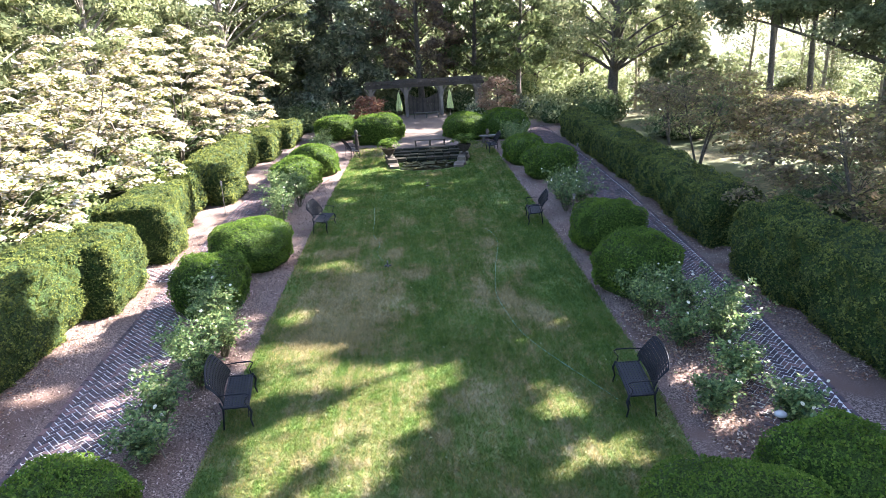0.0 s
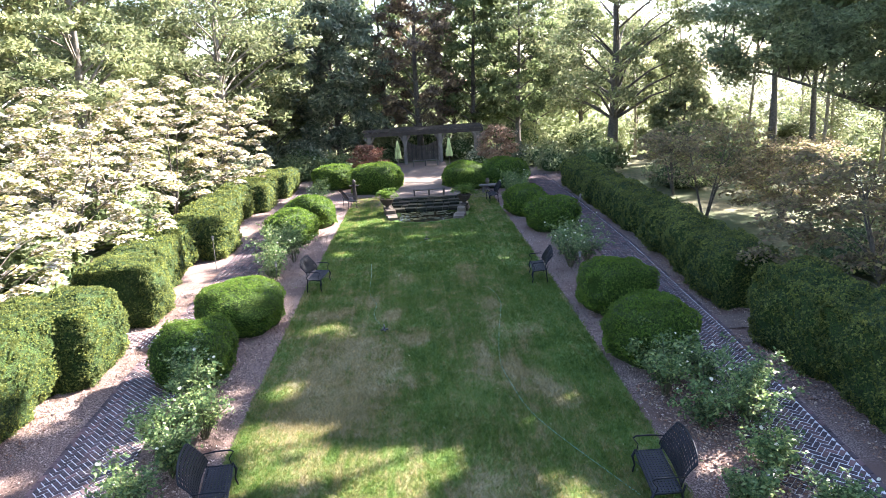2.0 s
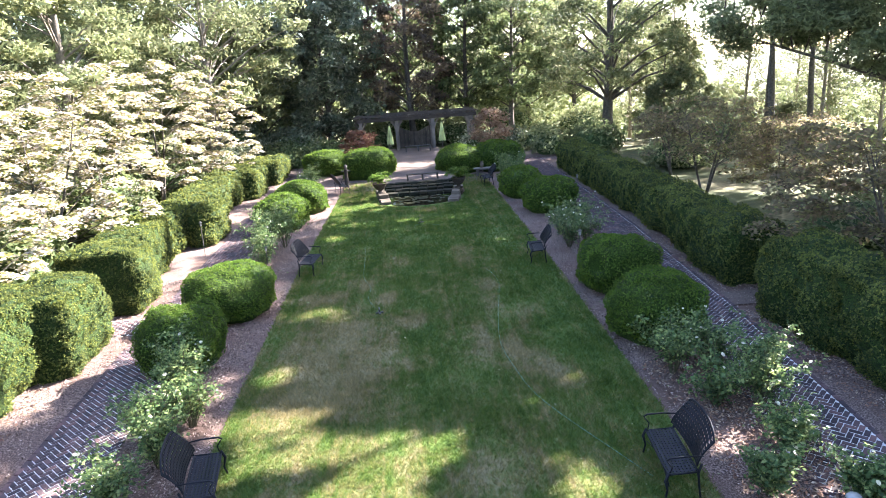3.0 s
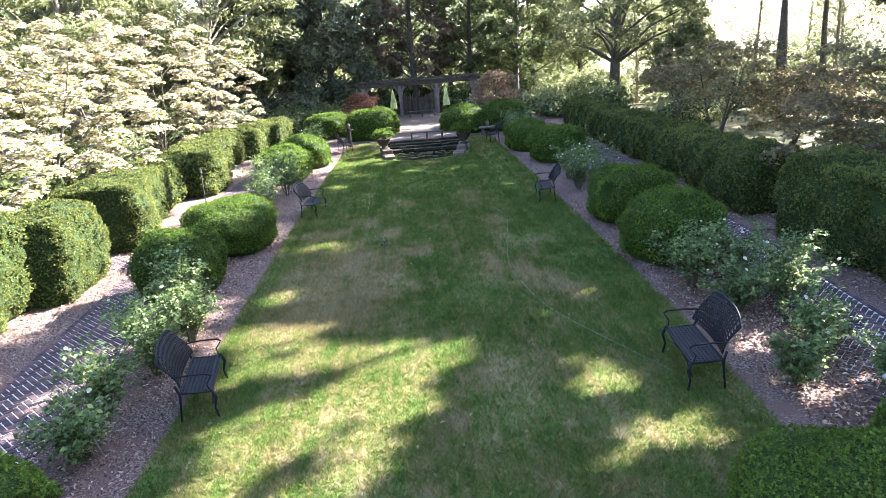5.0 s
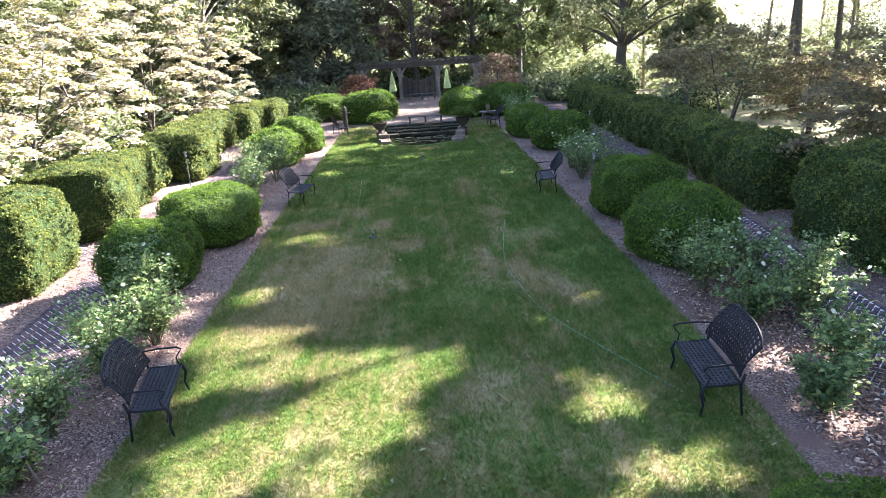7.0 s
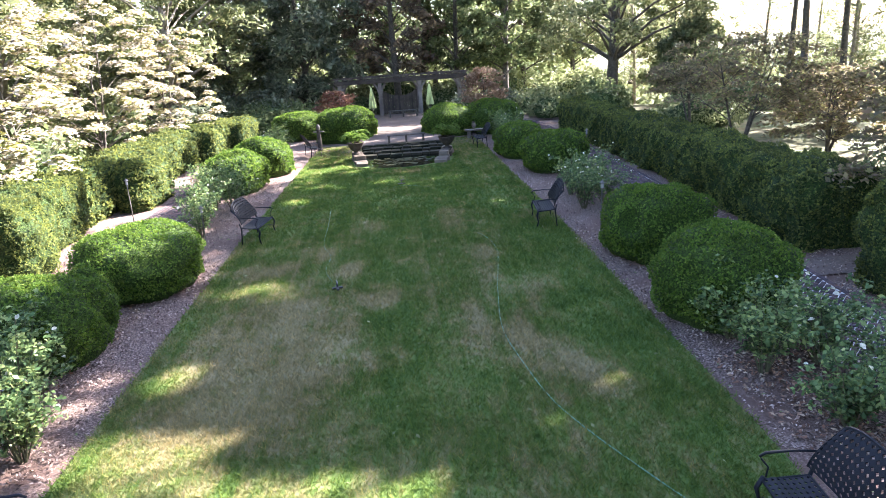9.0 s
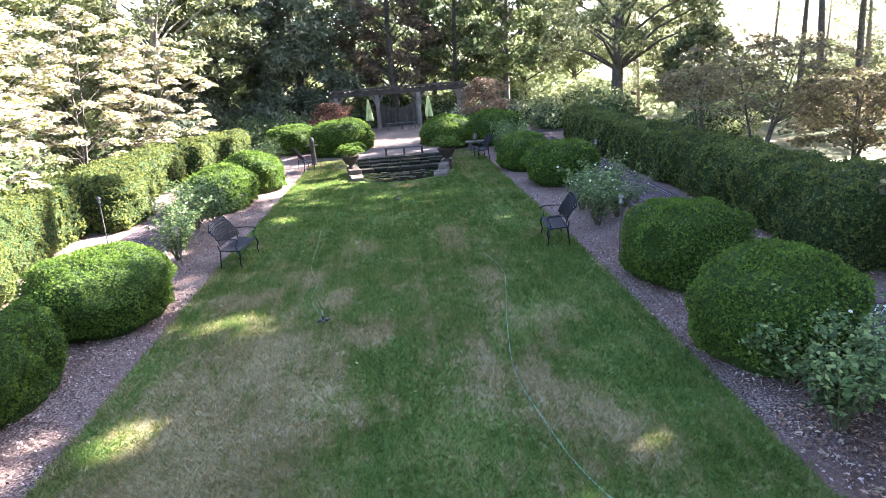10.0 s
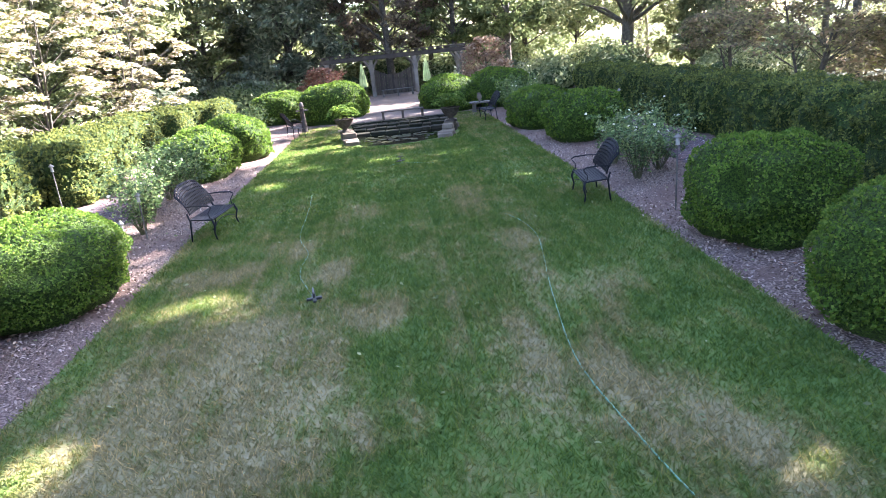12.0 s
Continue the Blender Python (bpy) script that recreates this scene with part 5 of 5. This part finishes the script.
def hose(pts, name, label, mat="hose", r=0.0075):
    cu = bpy.data.curves.new(name, "CURVE")
    cu.dimensions, cu.bevel_depth, cu.bevel_resolution, cu.resolution_u = "3D", r, 2, 8
    s = cu.splines.new("NURBS")
    s.points.add(len(pts) - 1)
    for k, (p, (x, y)) in enumerate(zip(s.points, pts)):
        p.co = (x, y, 0.034 if k % 3 else 0.024, 1)
    s.use_endpoint_u, s.order_u = True, 4
    cu.materials.append(M[mat])
    tagged(new(name, cu), label, "hose")


hose([(2.72, 8.0), (2.3, 8.9), (1.8, 9.95), (1.5, 10.9), (1.42, 11.6), (1.32, 12.4), (1.3, 13.1), (1.42, 14.0), (1.58, 15.1), (1.85, 16.5), (1.95, 17.3), (1.8, 18.2), (1.65, 18.5)], "garden_hose", "pale green garden hose lying across the grass")
hose([(-1.43, 15.6), (-1.56, 16.0), (-1.72, 16.4), (-1.72, 17.1), (-1.62, 17.5), (-1.92, 18.2), (-1.98, 19.2), (-1.95, 20.2), (-2.05, 21.9)], "garden_hose", "pale green garden hose snaking over dry grass")
hose([(-0.35, 24.3), (-0.2, 24.75), (0.05, 24.9), (0.5, 24.6), (0.9, 24.3)], "garden_hose", "short length of green hose by the pond")


def sprinkler(x, y, rz):
    ob = holder("lawn_sprinkler", pose(x, y, 0.04, 0, 0, rz), "small black lawn sprinkler at the hose's end", "sprinkler", "lawn sprinklers")
    bm = bmesh.new()
    box(bm, (0, 0, 0.02), (0.26, 0.05, 0.03), None, 0.008)
    box(bm, (0, 0, 0.02), (0.06, 0.2, 0.03), None, 0.008)
    part("base", bm, M["black"], ob)
    bm = bmesh.new()
    tube(bm, [(0, 0, 0.03), (0, 0, 0.13)], [0.018, 0.014], 10)
    part("riser", bm, M["black"], ob)
    bm = bmesh.new()
    tube(bm, [(-0.1, 0, 0.13), (0, 0, 0.145), (0.1, 0, 0.13)], [0.01, 0.015, 0.01], 8)
    part("spray_arm", bm, M["steel"], ob)


sprinkler(-1.38, 15.4, 100)
sprinkler(0.05, 25.0, 20)


# ---- shrubs and woods beyond the garden ----
def shrub(x, y, rx, ry, h, seed, mat, label, size=0.13, dens=66):
    ob = holder("shrub", pose(x, y, -0.03), label, "shrub")
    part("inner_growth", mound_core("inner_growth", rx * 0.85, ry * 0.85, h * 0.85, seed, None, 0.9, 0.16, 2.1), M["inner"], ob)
    area = 2 * math.pi * ((rx + ry) / 2) * (h * 0.8 + 0.3 * (rx + ry) / 2)
    p, nrm = mound_arrays(rx, ry, h, int(area * dens), size * 2.2, seed, 0.16, 2.1)
    v, f = leaf_arrays(p, nrm, size, 0.8, 1.9)
    piece("foliage", mesh_of("foliage", v, f, M[mat]), ob)


DARK = "loose dark green shrub under the trees"
LIGHT = "loose sunlit yellow-green shrub under the trees"
for i, (x, y, rx, ry, h, mat) in enumerate([(-8.6, 44.5, 1.8, 1.3, 1.7, "oak"), (-5.6, 45.0, 1.9, 1.4, 1.6, "oak"), (-11.8, 42.5, 2.0, 1.6, 2.0, "evergreen"), (-12.5, 47, 2.4, 1.8, 3.2, "evergreen"),
        (-8.5, 48.5, 2.2, 1.8, 2.4, "evergreen"), (4.9, 46.0, 1.3, 1.0, 1.3, "evergreen"), (7.0, 46.5, 1.7, 1.2, 1.5, "evergreen"), (9.5, 45.5, 1.6, 1.3, 1.6, "yellow"), (9.2, 42.0, 1.1, 1.0, 1.5, "yellow"),
        (12.0, 41.5, 1.8, 1.5, 2.0, "oak"), (-3.2, 52.5, 2.2, 1.5, 1.9, "yellow"), (4.5, 53.0, 2.4, 1.6, 1.9, "yellow"), (9, 58, 3.0, 2.4, 2.6, "yellow"), (15, 53, 2.6, 2.2, 2.2, "yellow"), (0, 57, 3.2, 2.4, 2.6, "yellow"),
        (-13.5, 20, 1.8, 2.2, 2.2, "oak"), (-13.5, 12, 1.8, 2.2, 2.2, "oak"), (-13.5, 28, 1.8, 2.2, 2.4, "oak"), (-13.5, 36, 2.0, 2.2, 2.4, "oak"), (-14, 4, 2, 2.4, 2.2, "oak"),
        (13.5, 18, 1.6, 2.2, 1.4, "yellow"), (14.5, 34, 1.7, 2.4, 1.5, "yellow"), (13.8, 10, 1.6, 2.2, 2.0, "oak_pale"), (18, 38, 2.4, 2.4, 2.2, "oak_pale"), (19, 21, 2.2, 2.4, 2.4, "oak_pale"), (-11.6, 9.5, 1.0, 1.8, 1.7, "oak"), (-11.9, 14.5, 1.0, 1.8, 1.9, "oak"), (-12.0, 19.5, 1.0, 1.8, 2.0, "oak")]):
    shrub(x, y, rx, ry, h, 200 + i, mat, DARK if mat == "evergreen" else (LIGHT if mat == "yellow" else "loose green shrub under the trees"), 0.08 if x > 0 and y < 40 else 0.13, 130 if x > 0 and y < 40 else 66)
tree("red_maple", -3.3, 43.0, 2.3, 1.3, 0.6, 3500, 0.09, "maple", 131, "low red-leaved ornamental maple", 0.07, 26, 0.35, category="tree")
tree("red_maple", 5.6, 44.0, 3.0, 1.4, 0.9, 3800, 0.09, "maple_pale", 132, "small pale pinkish ornamental maple", 0.08, 26, 0.4, category="tree")
for i, (x, y, h, r) in enumerate([(14.8, 25.0, 2.7, 2.1), (18.5, 29.5, 2.7, 2.3), (15.6, 19.5, 2.6, 2.2)]):
    tree("dogwood", x, y, h, r, 0.7, 7000, 0.08, "dogwood_red", 160 + i, RD, 0.1, 90, 0.25, stems=3, spread=0.6, shape="vase", droop=0.4, face=0.7, z0=ground_height(x, y))
# thin pines on the open side, their bark paled to stand for haze
for i, (x, y, h) in enumerate([(27, 41, 19), (29, 43, 18), (30.5, 40, 20), (33, 39, 19), (35, 44, 20), (24.5, 46, 16), (21, 50, 15), (19, 54, 15), (38, 41, 19), (31, 50, 18)]):
    tree("pine_tree", x, y, h, 2.3, h * 0.12, 14000, 0.07, "oak_pale", 140 + i, "thin wispy pine against the sky", 0.13, 130, 0.7, spread=0.7, z0=ground_height(x, y), bark="pale_bark")


def woods(name, spots, seed, mat, label, leaf=0.42):
    """Far woods in one mesh: heaps of leaf clumps with an uneven top."""
    r = np.random.default_rng(seed)
    pts = []
    for x, y, w, d, h, n in spots:
        n = int(n * 1.25)
        p = r.uniform(-1, 1, (n, 3))
        top = h * (0.72 + 0.28 * np.sin(p[:, 0] * 7 + x) * np.sin(p[:, 0] * 3.1 + 1))
        pts.append(np.stack([x + p[:, 0] * w, y + p[:, 1] * d, ground_height(x, y) + (p[:, 2] * 0.5 + 0.5) ** 0.8 * top], 1))
    pts = np.concatenate(pts)
    v, f = leaf_arrays(pts, np.tile((0, 0, 1.0), (len(pts), 1)), leaf, 0.9, 1.5, plain=True)
    tagged(piece(name, mesh_of(name, v, f, M[mat])), label, "woods", "", "stuff")


woods("far_woods", [(-14, 84, 24, 5, 17, 6000), (-38, 70, 12, 8, 20, 5000), (14, 90, 12, 5, 10, 2600), (-36, 40, 6, 22, 18, 8000), (-36, 5, 6, 18, 18, 5000)], 3, "oak", "far green woods closing the view")
woods("far_woods", [(2, 76, 20, 4, 9, 5000), (30, 84, 14, 5, 8, 3500), (-28, 62, 10, 6, 9, 3000)], 4, "yellow", "sunlit yellow-green far woods")
woods("far_woods", [(42, 54, 10, 6, 8, 2500), (58, 72, 20, 8, 10, 4000), (62, 40, 10, 18, 9, 3000), (36, 66, 12, 6, 7, 2500)], 6, "oak_pale", "woods on the falling ground, sun and haze put into their pale green")
woods("far_woods", [(0, -24, 30, 5, 16, 6000), (34, -6, 6, 14, 15, 3500)], 5, "oak", "woods behind the garden's near end")

# ---- grass, chips and fallen leaves ----
def grass(name, y0, y1, count, h, w, seed):
    r = np.random.default_rng(seed)
    y = r.uniform(y0, y1, count)
    xl = np.interp(y, (3, 20, 36), (-4.0, -4.02, -3.7))
    xr = np.interp(y, (3, 6, 10, 20, 36), (3.1, 3.32, 3.6, 3.85, 4.0))
    x = xl + (xr - xl) * r.uniform(0, 1, count) + r.normal(0, 0.03, count)
    in_pond = (np.abs(x - PX) < PW + 0.3) & (y > PY0 - 0.1 + 1.7 * (1 - np.sqrt(np.clip(1 - ((x - PX) / (PW + 0.3)) ** 2, 0, 1)))) 
    x, y = x[~in_pond], y[~in_pond]
    n = len(x)
    a = r.uniform(0, math.tau, n)
    b = r.uniform(0, math.tau, n)
    hh = h * r.uniform(0.5, 1.3, n)
    lean = hh * r.uniform(0.4, 1.5, n)
    base = np.stack([x, y, np.full(n, 0.015)], 1)
    side = np.stack([np.cos(a), np.sin(a), np.zeros(n)], 1) * w * r.uniform(0.6, 1.3, (n, 1))
    tip = base + np.stack([np.cos(b) * lean, np.sin(b) * lean, hh], 1)
    v = np.stack([base - side, base + side, tip], 1).reshape(-1, 3)
    tagged(piece(name, mesh_of(name, v, np.arange(3 * n).reshape(n, 3), M["blade"])), "grass blades of the mown lawn", "grass", "", "stuff")


grass("grass", 3.4, 12, 200000, 0.058, 0.0078, 1)
grass("grass", 12, 20, 130000, 0.056, 0.009, 2)
grass("grass", 20, 36, 105000, 0.052, 0.021, 3)


def scatter(name, areas, size, mat, seed, label, category, z=0.03, flat=0.35):
    r = np.random.default_rng(seed)
    pts = []
    for x0, x1, y0, y1, n in areas:
        pts.append(np.stack([r.uniform(x0, x1, n), r.uniform(y0, y1, n), np.full(n, z) + r.uniform(-0.008, 0.012, n)], 1))
    pts = np.concatenate(pts)
    v, f = leaf_arrays(pts, np.tile((0, 0, 1.0), (len(pts), 1)), size, flat, 2.0)
    tagged(piece(name, mesh_of(name, v, f, M[mat])), label, category, "", "stuff")


scatter("bark_chips", [(-5.8, -4.1, 5, 18, 10000), (3.7, 5.6, 5, 18, 10000), (-5.8, -4.1, 18, 28, 4000), (3.9, 6, 18, 28, 4000), (-8.6, -7.2, 6, 20, 5000), (6.9, 8.2, 8, 22, 4000), (-5.8, 4.5, 0, 3.4, 1000)], 0.024, "chip", 11, "loose bark chips on the beds", "mulch", 0.022, 0.6)
scatter("leaf_litter", [(6.75, 7.5, 8, 13.5, 700), (7.3, 8.0, 14.9, 20, 500), (-8.5, -7.9, 6, 12.8, 700), (3.8, 5.5, 6.2, 11.5, 2200), (-5.9, -4.8, 11.5, 19, 500), (4.1, 4.9, 10, 17, 250)], 0.032, "russet", 13, "drift of russet dead leaves at the hedge foot", "leaves", 0.03)
scatter("fallen_leaves", [(-3.9, 3.6, 4, 20, 150), (-5.8, -4.0, 5, 20, 90), (3.6, 5.6, 5, 20, 90), (-2, 3.6, 4.5, 9, 40)], 0.034, "yellow", 12, "scattered pale fallen leaves", "leaves", 0.06)


# ---- brick paths ----
def brick_mesh(name, mat):
    bm = bmesh.new()
    bmesh.ops.create_cube(bm, size=1.0, matrix=Matrix.Diagonal((0.178, 0.077, 0.05, 1)))
    top = [e for e in bm.edges if all(v.co.z > 0 for v in e.verts)]
    bmesh.ops.bevel(bm, geom=top, offset=0.005, segments=1, affect="EDGES")
    low = [f for f in bm.faces if f.normal.z < -0.9]
    bmesh.ops.delete(bm, geom=low, context="FACES_ONLY")
    me = bpy.data.meshes.new(name)
    bm.to_mesh(me)
    bm.free()
    me.materials.append(mat)
    return me


BRICK_A, BRICK_B = brick_mesh("brick", M["brick"]), brick_mesh("brick_far", M["brick_far"])
BV = np.array([v.co for v in BRICK_B.vertices])
BF = [tuple(p.vertices) for p in BRICK_B.polygons]


def brick_path(name, inner, outer, side, near, label):
    """Herringbone bricks at 45 degrees to the path, with a course of bricks along its outer edge."""
    foot = lambda y: inner(y) + side * 0.07
    base = strip(name, (foot if side > 0 else outer), (outer if side > 0 else foot), -5.5, 41, 0.012, M["mortar"], 4, 120, 0.0, label, "path")
    spots = []
    c, s = math.cos(math.pi / 4), math.sin(math.pi / 4)
    r = random.Random(9)
    for j in range(-500, 500):
        for k in range(-130, 130):
            for bx, by, turn in ((j + 4 * k + 1.0, j + 0.5, 0), (j + 4 * k + 3.5, j + 1.0, 90)):
                u, v = bx * 0.1, by * 0.1
                x, y = u * c - v * s, u * s + v * c
                y += 18
                if -5.4 < y < 40.9 and abs(x) < 9:
                    x0 = outer(y) - side * PATH / 2
                    if -PATH / 2 + 0.04 < side * x < PATH / 2 - 0.075:
                        spots.append((x0 + x, y, 45 + turn, 0.0))
    y = -5.4
    while y < 40.9:
        a = math.degrees(math.atan2(-(outer(y + 0.1) - outer(y)), 0.1))
        spots.append((outer(y) - side * 0.02, y, 90 + a, 0.006))
        y += 0.202
    close = sorted((p for p in spots if near[0] < p[1] < near[1]), key=lambda p: p[1])[:300]
    chosen = set(close)
    for x, y, a, z in close:
        piece("brick", BRICK_A, base, "", pose(x, y, z + r.uniform(-0.002, 0.002), r.uniform(-0.6, 0.6), r.uniform(-0.6, 0.6), a + r.uniform(-1, 1)))
    V, F = [], []
    for p in spots:
        if p in chosen:
            continue
        x, y, a, z = p
        m = np.array(pose(x, y, z + r.uniform(-0.002, 0.002), 0, 0, a + r.uniform(-1, 1)))
        o = len(V) * len(BV)
        V.append(BV @ m[:3, :3].T + m[:3, 3])
        F += [tuple(i + o for i in f) for f in BF]
    ob = piece("bricks", mesh_of("bricks", np.concatenate(V), F, M["brick_far"]), base)
    tagged(ob, "", "", "", "stuff")


brick_path("brick_path", left_in, left_out, -1, (6.0, 12.0), "herringbone brick garden path with pale joints")
brick_path("brick_path", right_in, right_out, 1, (5.5, 12.0), "herringbone brick garden path with pale joints")


def landing(x0, x1, y0, y1):
    """A brick landing through the hedge gap, bricks laid in running rows."""
    base = strip("brick_landing", lambda y: x0, lambda y: x1, y0, y1, 0.01, M["mortar"], 4, 4, 0.0, "short brick landing through the hedge gap", "path")
    r = random.Random(3)
    y, row = y0 + 0.055, 0
    while y < y1 - 0.03:
        x = x0 + 0.11 + (0.11 if row % 2 else 0)
        while x < x1 - 0.05:
            piece("brick", BRICK_A, base, "", pose(x, y, r.uniform(-0.002, 0.003), 0, 0, r.uniform(-1, 1)))
            x += 0.22
        y += 0.11
        row += 1


landing(-9.4, left_out(16.0) - 0.02, 15.45, 16.6)
strip("gravel_patch", lambda y: right_out(y) + 0.01, lambda y: 10.5, 13.95, 14.8, 0.02, M["paving"], 8, 4, 0.01, "pale gravel passage through the hedge gap", "path")
